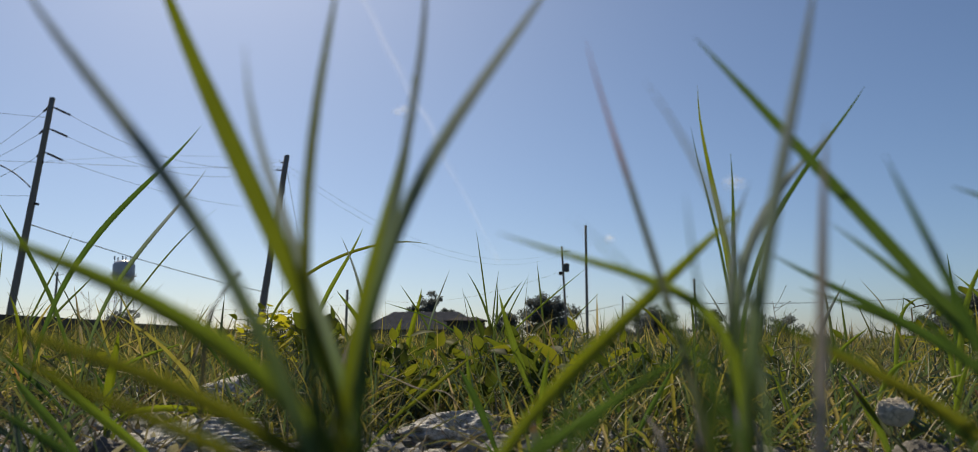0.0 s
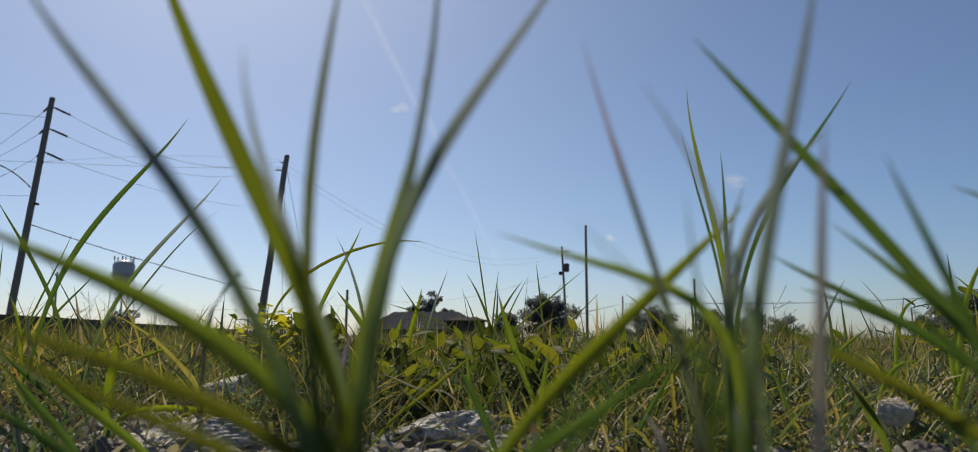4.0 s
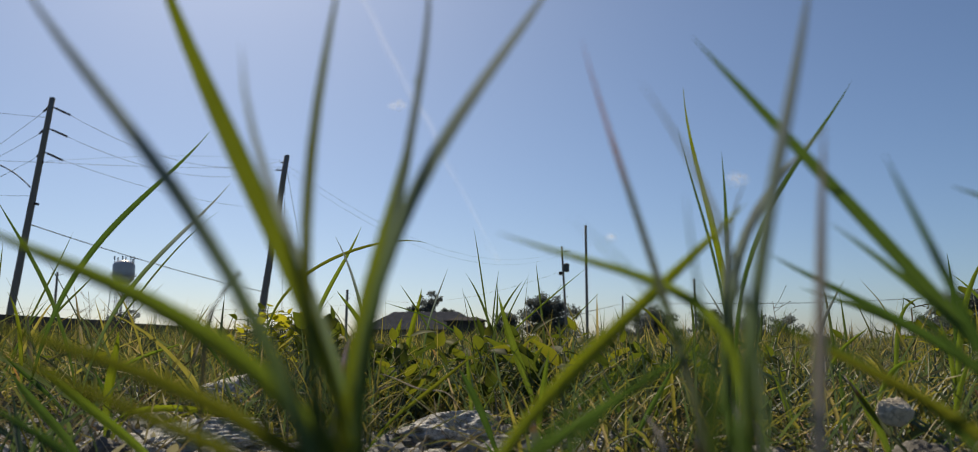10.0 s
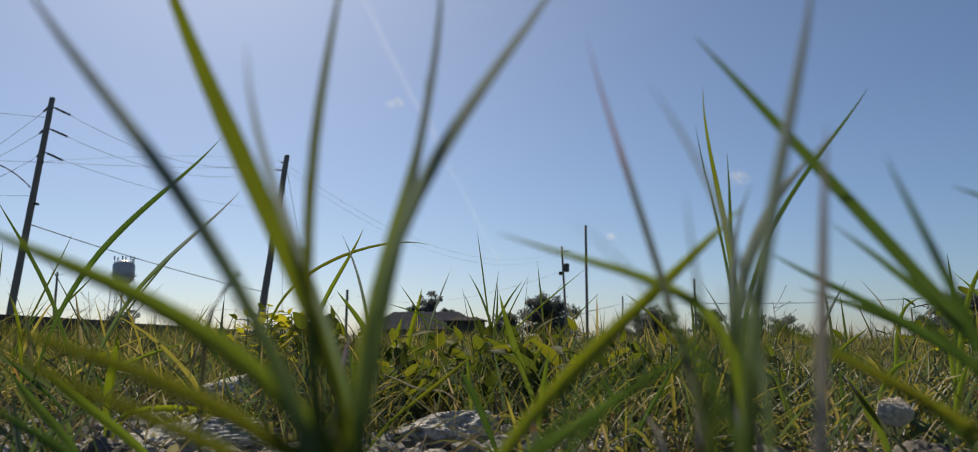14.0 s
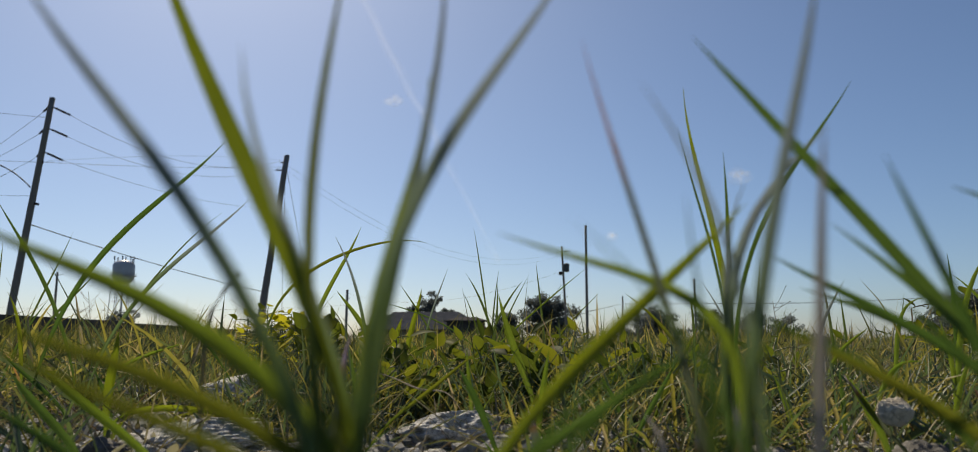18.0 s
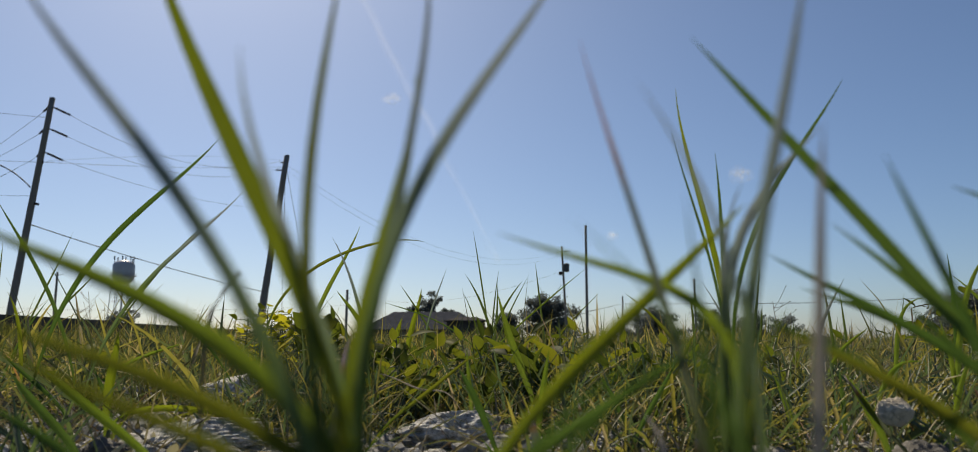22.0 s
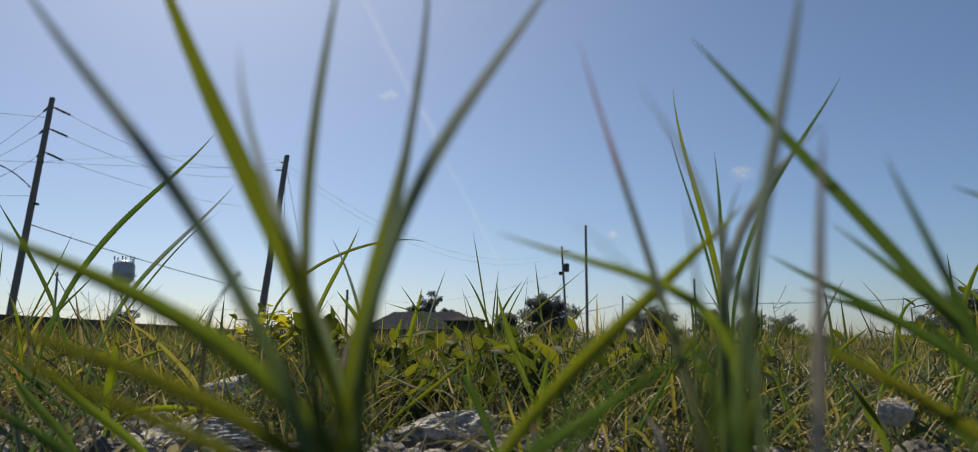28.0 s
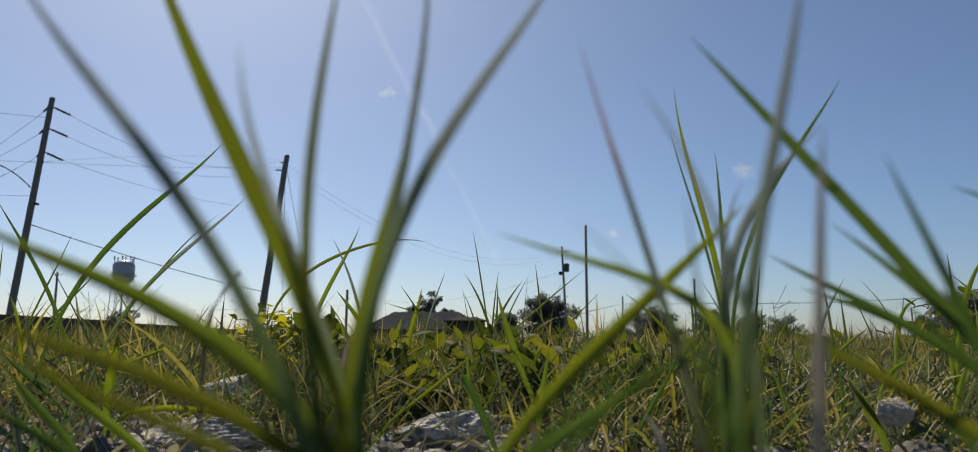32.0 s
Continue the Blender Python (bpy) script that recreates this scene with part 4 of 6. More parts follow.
BLADES = {
    "S": blade(main, (-0.0130, 0.0780, -0.0040), (-0.0013, 0.0763, 0.0413), (-0.0168, 0.1073, 0.0731), (-0.0443, 0.1097, 0.1057), (-0.0585, 0.1202, 0.1424), 0.00640, "bright", -45, 8, 2.4, 5.6),
    "b2": blade(main, (-0.0005, 0.0680, -0.0040), (-0.0113, 0.0709, 0.0239), (-0.0054, 0.0792, 0.0696), (-0.0393, 0.0833, 0.0869), (-0.0579, 0.0880, 0.1147), 0.00180, "grey", 15, 20, 5, 2.5),
    "R": blade(main, (-0.0094, 0.0780, -0.0040), (-0.0006, 0.0827, 0.0311), (-0.0319, 0.0939, 0.0587), (-0.0245, 0.1009, 0.0937), (-0.0220, 0.1080, 0.1260), 0.00155, "olive", 15, 30, 5, 4.0),
    "Pt": blade(main, (-0.0200, 0.1350, -0.0040), (-0.0298, 0.1463, 0.0301), (-0.0055, 0.1204, 0.0574), (-0.0350, 0.1089, 0.0823), (-0.0290, 0.0849, 0.1040), 0.00160, "grey", 0, 0, 5, 2.0),
    "J": blade(main, (-0.0150, 0.0800, -0.0040), (0.0008, 0.0681, 0.0337), (-0.0353, 0.1027, 0.0531), (-0.0096, 0.1091, 0.0836), (-0.0119, 0.1201, 0.1126), 0.00420, "bright", 20, 20, 2.2, 7.0),
    "Q": blade(main, (-0.0154, 0.0800, -0.0040), (0.0004, 0.0852, 0.0251), (-0.0395, 0.0952, 0.0710), (-0.0035, 0.1034, 0.0974), (0.0114, 0.1100, 0.1269), 0.00210, "grey", 15, 20, 5, 5.0),
    "b7": blade(main, (0.0164, 0.0750, -0.0040), (-0.0004, 0.0765, 0.0133), (-0.0008, 0.0886, 0.0729), (-0.0409, 0.0942, 0.0717), (-0.0693, 0.1000, 0.0859), 0.00260, "mid", 15, 20, 5, 2.2),
    "b8": blade(main, (0.0463, 0.0650, -0.0040), (0.0179, 0.0694, 0.0001), (0.0085, 0.0732, 0.0607), (-0.0267, 0.0809, 0.0644), (-0.0586, 0.0860, 0.0724), 0.00202, "olive", 0, 15, 5),
    "b8b": blade(main, (0.0282, 0.0726, -0.0040), (0.0162, 0.0788, 0.0124), (0.0002, 0.0655, 0.0681), (-0.0255, 0.0741, 0.0551), (-0.0539, 0.0792, 0.0716), 0.00160, "olive", 0, 0, 5),
    "b8c": blade(main, (0.0061, 0.0990, -0.0040), (0.0030, 0.1009, 0.0176), (-0.0091, 0.0969, 0.0434), (-0.0215, 0.0994, 0.0644), (-0.0444, 0.1008, 0.0753), 0.00130, "olive", 0, 0, 5),
    # sh blades: dark blades added where the tuft's foot lies in shade
    "sh1": blade(main, (-0.0110, 0.0720, -0.0040), (-0.0086, 0.0435, 0.0338), (-0.0124, 0.0760, 0.0413), (-0.0206, 0.0849, 0.0617), (-0.0230, 0.0950, 0.0823), 0.00190, "deep", 62, 10, 5, 1.3),
    "sh2": blade(main, (-0.0114, 0.0858, -0.0040), (-0.0121, 0.0987, 0.0210), (-0.0124, 0.0731, 0.0530), (-0.0147, 0.0859, 0.0543), (-0.0149, 0.1008, 0.0785), 0.00070, "dark", 10, 20, 5),
    "sh3": blade(main, (-0.0110, 0.0660, -0.0040), (-0.0099, 0.0256, 0.0398), (-0.0073, 0.0557, 0.0386), (-0.0097, 0.0690, 0.0521), (-0.0143, 0.0800, 0.0665), 0.00130, "deep", 10, 20, 5, 1.0),
    "b9": blade(lean, (-0.0238, 0.0990, -0.0040), (0.0043, 0.0925, 0.0675), (-0.0097, 0.0912, 0.0484), (0.0263, 0.1363, 0.0759), (0.0513, 0.1512, 0.0971), 0.00260, "bright", 5, 30, 5, 2.0),
    "b11": blade(lean, (-0.0332, 0.1254, -0.0040), (-0.0278, 0.1365, 0.0169), (-0.0050, 0.1129, 0.0501), (0.0122, 0.1281, 0.0558), (0.0358, 0.1368, 0.0678), 0.00213, "dark", 5, 10, 5),
    "b11b": blade(lean, (-0.0257, 0.0990, -0.0040), (-0.0239, 0.1011, 0.0165), (-0.0096, 0.0974, 0.0384), (0.0012, 0.0987, 0.0579), (0.0215, 0.1008, 0.0688), 0.00114, "dark", 0, 10, 5),
    "K": blade(stem, (0.0378, 0.1188, -0.0040), (0.0382, 0.1178, 0.0284), (0.0348, 0.1184, 0.0591), (0.0220, 0.1212, 0.0892), (0.0151, 0.1224, 0.1199), 0.00150, "rust", 0, 0, 3),
    "K2": blade(stem, (0.0334, 0.0924, -0.0040), (0.0282, 0.0927, 0.0179), (0.0347, 0.0915, 0.0562), (0.0355, 0.0930, 0.0768), (0.0188, 0.0936, 0.1025), 0.00098, "grey", 0, 0, 5),
    "K3": blade(stem, (0.0249, 0.0858, -0.0040), (0.0248, 0.0937, 0.0198), (0.0248, 0.0762, 0.0441), (0.0249, 0.0886, 0.0648), (0.0243, 0.0936, 0.0880), 0.00073, "dark", 0, 0, 5),
    "K4": blade(stem, (0.0352, 0.0726, -0.0040), (0.0329, 0.0720, 0.0139), (0.0280, 0.0732, 0.0440), (0.0278, 0.0725, 0.0661), (0.0078, 0.0720, 0.0814), 0.00065, "dark", 0, 0, 5),
    "O": blade(right, (0.0439, 0.1320, -0.0040), (0.0323, 0.1330, 0.0075), (0.0544, 0.1316, 0.0892), (0.0449, 0.1313, 0.0725), (0.0014, 0.1296, 0.0881), 0.00213, "mid", 5, 15, 5),
    "C": blade(clump, (0.1403, 0.4500, -0.0040), (0.1382, 0.4500, 0.0520), (0.1468, 0.4441, 0.1104), (0.1132, 0.4431, 0.1619), (0.1125, 0.4400, 0.2188), 0.00470, "bright", 10, 40, 2.8),
    "Cb": blade(clump, (0.1343, 0.4300, -0.0040), (0.1314, 0.4300, 0.0452), (0.1387, 0.4300, 0.0962), (0.1147, 0.4300, 0.1426), (0.1062, 0.4300, 0.1911), 0.00210, "dark", 10, 0, 2.8),
    "D": blade(clump, (0.1410, 0.4500, -0.0040), (0.1426, 0.4500, 0.0427), (0.1347, 0.4500, 0.0889), (0.1401, 0.4500, 0.1356), (0.1377, 0.4500, 0.1821), 0.00475, "dark", 20, 40, 2.8),
    "E": blade(clump, (0.1162, 0.3700, -0.0040), (0.1203, 0.3709, 0.0470), (0.0957, 0.3641, 0.1114), (0.1466, 0.3633, 0.1511), (0.1735, 0.3600, 0.1962), 0.00297, "dark", 20, 30, 5),
    "Eb": blade(right, (0.0427, 0.1452, -0.0040), (0.0470, 0.1421, 0.0103), (0.0420, 0.1462, 0.0771), (0.0369, 0.1484, 0.0849), (0.0679, 0.1512, 0.1135), 0.00230, "grey", 0, 0, 5),
    "Ec": blade(right, (0.0424, 0.1452, -0.0040), (0.0368, 0.1497, 0.0239), (0.0517, 0.1384, 0.0477), (0.0374, 0.1482, 0.0782), (0.0509, 0.1512, 0.1016), 0.00132, "grey", 0, 0, 5),
    "L": blade(right, (0.0245, 0.0891, -0.0040), (0.0304, 0.0886, 0.0259), (0.0198, 0.0872, 0.0597), (0.0357, 0.0922, 0.0883), (0.0413, 0.0936, 0.1185), 0.00190, "grey", 0, 10, 5, 2.4),
    "Lc2": blade(right, (0.0283, 0.1122, -0.0040), (0.0291, 0.1213, 0.0174), (0.0311, 0.1003, 0.0432), (0.0340, 0.1163, 0.0601), (0.0399, 0.1224, 0.0813), 0.00047, "deep", 10, 10, 5),
    "Lc3": blade(right, (0.0259, 0.0858, -0.0040), (0.0248, 0.0947, 0.0167), (0.0301, 0.0797, 0.0411), (0.0266, 0.0838, 0.0559), (0.0326, 0.0936, 0.0756), 0.00040, "deep", 10, 10, 5),
    "Lc4": blade(right, (0.0227, 0.0924, -0.0040), (0.0239, 0.1012, 0.0156), (0.0233, 0.0868, 0.0416), (0.0268, 0.0896, 0.0539), (0.0280, 0.1008, 0.0736), 0.00057, "deep", 0, 10, 5),
    "Lc5": blade(right, (0.0291, 0.1056, -0.0040), (0.0314, 0.1153, 0.0158), (0.0263, 0.0988, 0.0426), (0.0321, 0.1031, 0.0524), (0.0290, 0.1152, 0.0718), 0.00058, "deep", 0, 10, 5),
    "F": blade(far2, (0.1195, 0.1386, -0.0040), (0.1188, 0.1368, 0.0393), (0.0878, 0.1387, 0.0665), (0.0639, 0.1423, 0.0982), (0.0398, 0.1440, 0.1289), 0.00340, "dark", 10, 20, 5),
    "M": blade(far2, (0.0283, 0.0750, -0.0040), (0.0244, 0.0755, 0.0229), (0.0357, 0.0828, 0.0462), (0.0360, 0.0874, 0.0718), (0.0414, 0.0920, 0.0965), 0.00160, "straw", 0, 0, 5),
    "N": blade(far2, (0.0783, 0.1056, -0.0040), (0.0749, 0.1071, 0.0211), (0.0768, 0.1031, 0.0486), (0.0655, 0.1068, 0.0722), (0.0570, 0.1080, 0.0965), 0.00190, "dark", 0, 0, 5),
    "N2": blade(far2, (0.1267, 0.1452, -0.0040), (0.1217, 0.1446, 0.0241), (0.1106, 0.1463, 0.0540), (0.0881, 0.1446, 0.0740), (0.0649, 0.1440, 0.0919), 0.00230, "dark", 0, 10, 5),
    "N3": blade(far2, (0.1415, 0.1650, -0.0040), (0.1317, 0.1657, 0.0224), (0.1239, 0.1607, 0.0643), (0.0925, 0.1698, 0.0702), (0.0627, 0.1728, 0.0895), 0.00250, "dark", 0, 10, 5),
    "N4": blade(far2, (0.1587, 0.1848, -0.0040), (0.1514, 0.1920, 0.0220), (0.1302, 0.1748, 0.0593), (0.1103, 0.1886, 0.0724), (0.0786, 0.1944, 0.0830), 0.00231, "dark", 0, 10, 5),
    "N5": blade(far2, (0.1144, 0.1452, -0.0040), (0.1146, 0.1466, 0.0163), (0.1057, 0.1413, 0.0554), (0.1283, 0.1476, 0.0885), (0.0928, 0.1512, 0.1006), 0.00289, "dark", 0, 0, 5),
    "N6": blade(far2, (0.1148, 0.1122, -0.0040), (0.1087, 0.1149, 0.0210), (0.0898, 0.1088, 0.0457), (0.0681, 0.1133, 0.0601), (0.0432, 0.1152, 0.0716), 0.00240, "olive", 0, 15, 5),
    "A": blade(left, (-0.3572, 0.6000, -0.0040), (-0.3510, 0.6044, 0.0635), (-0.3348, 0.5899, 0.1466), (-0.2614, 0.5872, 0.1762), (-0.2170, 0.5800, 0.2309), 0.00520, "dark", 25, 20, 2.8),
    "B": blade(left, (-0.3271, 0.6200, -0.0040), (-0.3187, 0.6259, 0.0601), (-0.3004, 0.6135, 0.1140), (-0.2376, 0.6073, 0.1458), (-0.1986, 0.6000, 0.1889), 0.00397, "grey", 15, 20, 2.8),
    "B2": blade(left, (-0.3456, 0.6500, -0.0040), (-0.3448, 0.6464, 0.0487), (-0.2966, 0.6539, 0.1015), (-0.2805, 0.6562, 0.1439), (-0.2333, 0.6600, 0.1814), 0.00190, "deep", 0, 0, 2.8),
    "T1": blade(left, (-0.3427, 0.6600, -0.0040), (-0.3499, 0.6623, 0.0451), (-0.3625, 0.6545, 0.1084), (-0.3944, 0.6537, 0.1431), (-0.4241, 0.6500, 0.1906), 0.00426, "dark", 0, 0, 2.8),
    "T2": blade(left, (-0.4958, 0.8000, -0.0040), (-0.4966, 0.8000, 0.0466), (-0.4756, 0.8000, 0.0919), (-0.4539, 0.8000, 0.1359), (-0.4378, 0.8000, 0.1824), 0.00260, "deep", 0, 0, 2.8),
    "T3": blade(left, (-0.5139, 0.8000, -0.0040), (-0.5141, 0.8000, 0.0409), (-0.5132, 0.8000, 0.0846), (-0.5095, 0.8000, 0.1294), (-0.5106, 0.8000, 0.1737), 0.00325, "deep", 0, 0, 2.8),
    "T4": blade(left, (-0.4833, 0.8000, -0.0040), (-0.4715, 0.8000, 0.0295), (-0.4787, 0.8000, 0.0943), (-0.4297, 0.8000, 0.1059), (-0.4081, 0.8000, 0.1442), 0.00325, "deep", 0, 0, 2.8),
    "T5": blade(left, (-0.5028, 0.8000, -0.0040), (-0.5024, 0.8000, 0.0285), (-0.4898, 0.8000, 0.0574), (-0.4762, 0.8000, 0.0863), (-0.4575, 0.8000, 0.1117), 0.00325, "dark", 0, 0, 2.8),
    "G": blade(mid2, (-0.2434, 1.0000, -0.0040), (-0.2393, 1.0000, 0.0550), (-0.2331, 1.0000, 0.1164), (-0.1894, 1.0000, 0.1619), (-0.1700, 1.0000, 0.2179), 0.00650, "mid", 10, 10, 2.8),
    "H": blade(mid2, (-0.2852, 0.9500, -0.0040), (-0.2736, 0.9545, 0.1035), (-0.2844, 0.9390, 0.1470), (-0.1386, 0.9292, 0.2066), (-0.0753, 0.9200, 0.1870), 0.00456, "olive", 10, 10, 2.8),
    "Gy": blade(mid2, (-0.0887, 0.6000, -0.0040), (-0.0905, 0.6000, 0.0355), (-0.0937, 0.6000, 0.0759), (-0.1030, 0.6000, 0.1157), (-0.1235, 0.6000, 0.1503), 0.00293, "grey", 0, 0, 2.8),
    "Gs": blade(mid2, (-0.1337, 1.0000, -0.0040), (-0.1392, 1.0000, 0.0307), (-0.1443, 1.0000, 0.0783), (-0.1740, 1.0000, 0.1023), (-0.1980, 1.0000, 0.1334), 0.00813, "mid", 0, 30, 2.8),
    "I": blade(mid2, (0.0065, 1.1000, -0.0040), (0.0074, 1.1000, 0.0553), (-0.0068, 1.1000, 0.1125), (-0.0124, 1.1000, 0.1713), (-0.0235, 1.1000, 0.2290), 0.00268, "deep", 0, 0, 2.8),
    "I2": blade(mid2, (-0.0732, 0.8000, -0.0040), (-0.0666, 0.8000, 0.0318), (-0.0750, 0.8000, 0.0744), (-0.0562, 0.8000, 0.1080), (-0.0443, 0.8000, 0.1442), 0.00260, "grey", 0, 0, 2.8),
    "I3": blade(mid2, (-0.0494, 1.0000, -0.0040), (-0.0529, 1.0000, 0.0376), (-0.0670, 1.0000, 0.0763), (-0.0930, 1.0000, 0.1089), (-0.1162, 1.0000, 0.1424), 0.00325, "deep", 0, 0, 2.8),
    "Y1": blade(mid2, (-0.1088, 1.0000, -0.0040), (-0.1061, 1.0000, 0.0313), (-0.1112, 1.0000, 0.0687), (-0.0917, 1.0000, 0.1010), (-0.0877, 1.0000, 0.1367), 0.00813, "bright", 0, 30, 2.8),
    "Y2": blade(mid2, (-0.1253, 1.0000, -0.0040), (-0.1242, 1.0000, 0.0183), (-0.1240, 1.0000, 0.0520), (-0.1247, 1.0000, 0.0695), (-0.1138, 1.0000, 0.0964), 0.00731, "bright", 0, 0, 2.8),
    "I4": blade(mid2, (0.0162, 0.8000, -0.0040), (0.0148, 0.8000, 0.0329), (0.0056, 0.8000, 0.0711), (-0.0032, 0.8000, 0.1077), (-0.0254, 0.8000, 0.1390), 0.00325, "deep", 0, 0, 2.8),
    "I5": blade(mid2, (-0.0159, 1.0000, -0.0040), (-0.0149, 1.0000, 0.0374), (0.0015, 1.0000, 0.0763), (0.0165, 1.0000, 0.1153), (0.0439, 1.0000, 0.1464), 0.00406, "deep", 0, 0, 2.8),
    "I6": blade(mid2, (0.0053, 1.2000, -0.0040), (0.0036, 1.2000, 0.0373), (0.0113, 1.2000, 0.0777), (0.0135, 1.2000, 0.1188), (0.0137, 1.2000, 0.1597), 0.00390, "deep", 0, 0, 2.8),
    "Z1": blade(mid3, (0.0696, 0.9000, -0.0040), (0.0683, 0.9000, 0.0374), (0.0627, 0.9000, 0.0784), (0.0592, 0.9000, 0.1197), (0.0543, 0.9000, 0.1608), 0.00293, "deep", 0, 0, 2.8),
    "Z2": blade(mid3, (0.0388, 0.6000, -0.0040), (0.0385, 0.6000, 0.0253), (0.0213, 0.6000, 0.0509), (0.0123, 0.6000, 0.0774), (0.0068, 0.6000, 0.1061), 0.00683, "mid", 10, 30, 2.8),
    "Z3": blade(mid3, (-0.0278, 0.8000, -0.0040), (-0.0220, 0.8000, 0.0518), (0.0270, 0.8000, 0.0780), (0.0613, 0.8000, 0.1137), (0.1017, 0.8000, 0.1442), 0.00210, "mid", 0, 0, 2.8),
    "Z4": blade(mid3, (0.1968, 0.7000, -0.0040), (0.1929, 0.7000, 0.0307), (0.1750, 0.7000, 0.0640), (0.1526, 0.7000, 0.0914), (0.1237, 0.7000, 0.1121), 0.00398, "olive", 0, 0, 2.8),
    "Z5": blade(mid3, (0.2391, 0.9000, -0.0040), (0.2394, 0.9000, 0.0289), (0.2371, 0.9000, 0.0621), (0.2396, 0.9000, 0.0952), (0.2337, 0.9000, 0.1278), 0.00366, "deep", 0, 0, 2.8),
    "Z6": blade(mid3, (0.2050, 0.6000, -0.0040), (0.2027, 0.6000, 0.0274), (0.1953, 0.6000, 0.0586), (0.1840, 0.6000, 0.0886), (0.1663, 0.6000, 0.1149), 0.00244, "grey", 0, 0, 2.8),
    "Z7": blade(mid3, (0.2315, 0.7000, -0.0040), (0.2301, 0.7000, 0.0340), (0.2397, 0.7000, 0.0705), (0.2438, 0.7000, 0.1080), (0.2487, 0.7000, 0.1452), 0.00284, "deep", 0, 0, 2.8),
    "Z8": blade(mid3, (0.4150, 1.2000, -0.0040), (0.4147, 1.2000, 0.0287), (0.4181, 1.2000, 0.0610), (0.4217, 1.2000, 0.0934), (0.4254, 1.2000, 0.1258), 0.00488, "deep", 0, 0, 2.8),
    "Z9": blade(mid4, (0.4029, 0.9000, -0.0040), (0.4023, 0.9000, 0.0310), (0.3971, 0.9000, 0.0656), (0.3976, 0.9000, 0.1007), (0.3904, 0.9000, 0.1351), 0.00439, "deep", 0, 0, 2.8),
    "Z10": blade(mid4, (0.2861, 0.7000, -0.0040), (0.2920, 0.7000, 0.0248), (0.2860, 0.7000, 0.0711), (0.3048, 0.7000, 0.0947), (0.3239, 0.7000, 0.1252), 0.00398, "grey", 0, 0, 2.8),
    "Z11": blade(mid4, (0.4173, 0.9000, -0.0040), (0.4180, 0.9000, 0.0279), (0.4147, 0.9000, 0.0593), (0.4125, 0.9000, 0.0911), (0.4108, 0.9000, 0.1227), 0.00366, "deep", 0, 0, 2.8),
    "Z12": blade(mid4, (0.3415, 0.8000, -0.0040), (0.3471, 0.8000, 0.0199), (0.3397, 0.8000, 0.0562), (0.3715, 0.8000, 0.0667), (0.3919, 0.8000, 0.0828), 0.00455, "mid", 0, 0, 2.8),
    "Z13": blade(mid4, (0.4191, 0.7000, -0.0040), (0.4183, 0.7000, 0.0345), (0.4208, 0.7000, 0.0725), (0.4228, 0.7000, 0.1110), (0.4199, 0.7000, 0.1492), 0.00512, "dark", 0, 10, 2.8),
    "Z14": blade(mid4, (0.4175, 0.6000, -0.0040), (0.4159, 0.6000, 0.0255), (0.4031, 0.6000, 0.0699), (0.3915, 0.6000, 0.0973), (0.3618, 0.6000, 0.1207), 0.00536, "mid", 0, 30, 2.8),
    "Z15": blade(mid4, (0.2946, 0.5000, -0.0040), (0.2964, 0.5000, 0.0244), (0.3016, 0.5000, 0.0726), (0.3023, 0.5000, 0.1030), (0.3298, 0.5000, 0.1307), 0.00528, "mid", 0, 30, 2.8),
    "Z16": blade(mid4, (0.3610, 0.7000, -0.0040), (0.3582, 0.7000, 0.0214), (0.3728, 0.7000, 0.0553), (0.3571, 0.7000, 0.1032), (0.3948, 0.7000, 0.1082), 0.00512, "mid", 0, 20, 2.8),
    "Z17": blade(mid4, (0.2405, 0.5000, -0.0040), (0.2390, 0.5000, 0.0104), (0.2503, 0.5000, 0.0382), (0.2520, 0.5000, 0.0603), (0.2778, 0.5000, 0.0562), 0.00447, "mid", 0, 20, 2.8),
    "Z18": blade(mid4, (0.2046, 0.4000, -0.0040), (0.2043, 0.4000, 0.0114), (0.1986, 0.4000, 0.0267), (0.1892, 0.4000, 0.0387), (0.1824, 0.4000, 0.0526), 0.00455, "mid", 0, 20, 5),
    "Z19": blade(mid4, (0.2963, 0.5000, -0.0040), (0.2956, 0.5000, 0.0182), (0.2994, 0.5000, 0.0402), (0.2963, 0.5000, 0.0626), (0.2910, 0.5000, 0.0840), 0.00406, "mid", 0, 20, 2.8),
    "q1": blade(left, (-0.2712, 0.5500, -0.0040), (-0.2629, 0.5500, 0.0297), (-0.2333, 0.5500, 0.0217), (-0.2024, 0.5500, 0.0266), (-0.1794, 0.5500, 0.0153), 0.00536, "bright", 0, 20, 2.8),
    "q2": blade(left, (-0.3152, 0.6000, -0.0040), (-0.3182, 0.6000, 0.0190), (-0.3418, 0.6000, 0.0337), (-0.3588, 0.6000, 0.0448), (-0.3762, 0.6000, 0.0605), 0.00390, "dark", 0, 0, 2.8),
    "q3": blade(left, (-0.3901, 0.7500, -0.0040), (-0.3845, 0.7500, 0.0295), (-0.3543, 0.7500, 0.0509), (-0.3223, 0.7500, 0.0584), (-0.2917, 0.7500, 0.0682), 0.00427, "mid", 0, 10, 2.8),
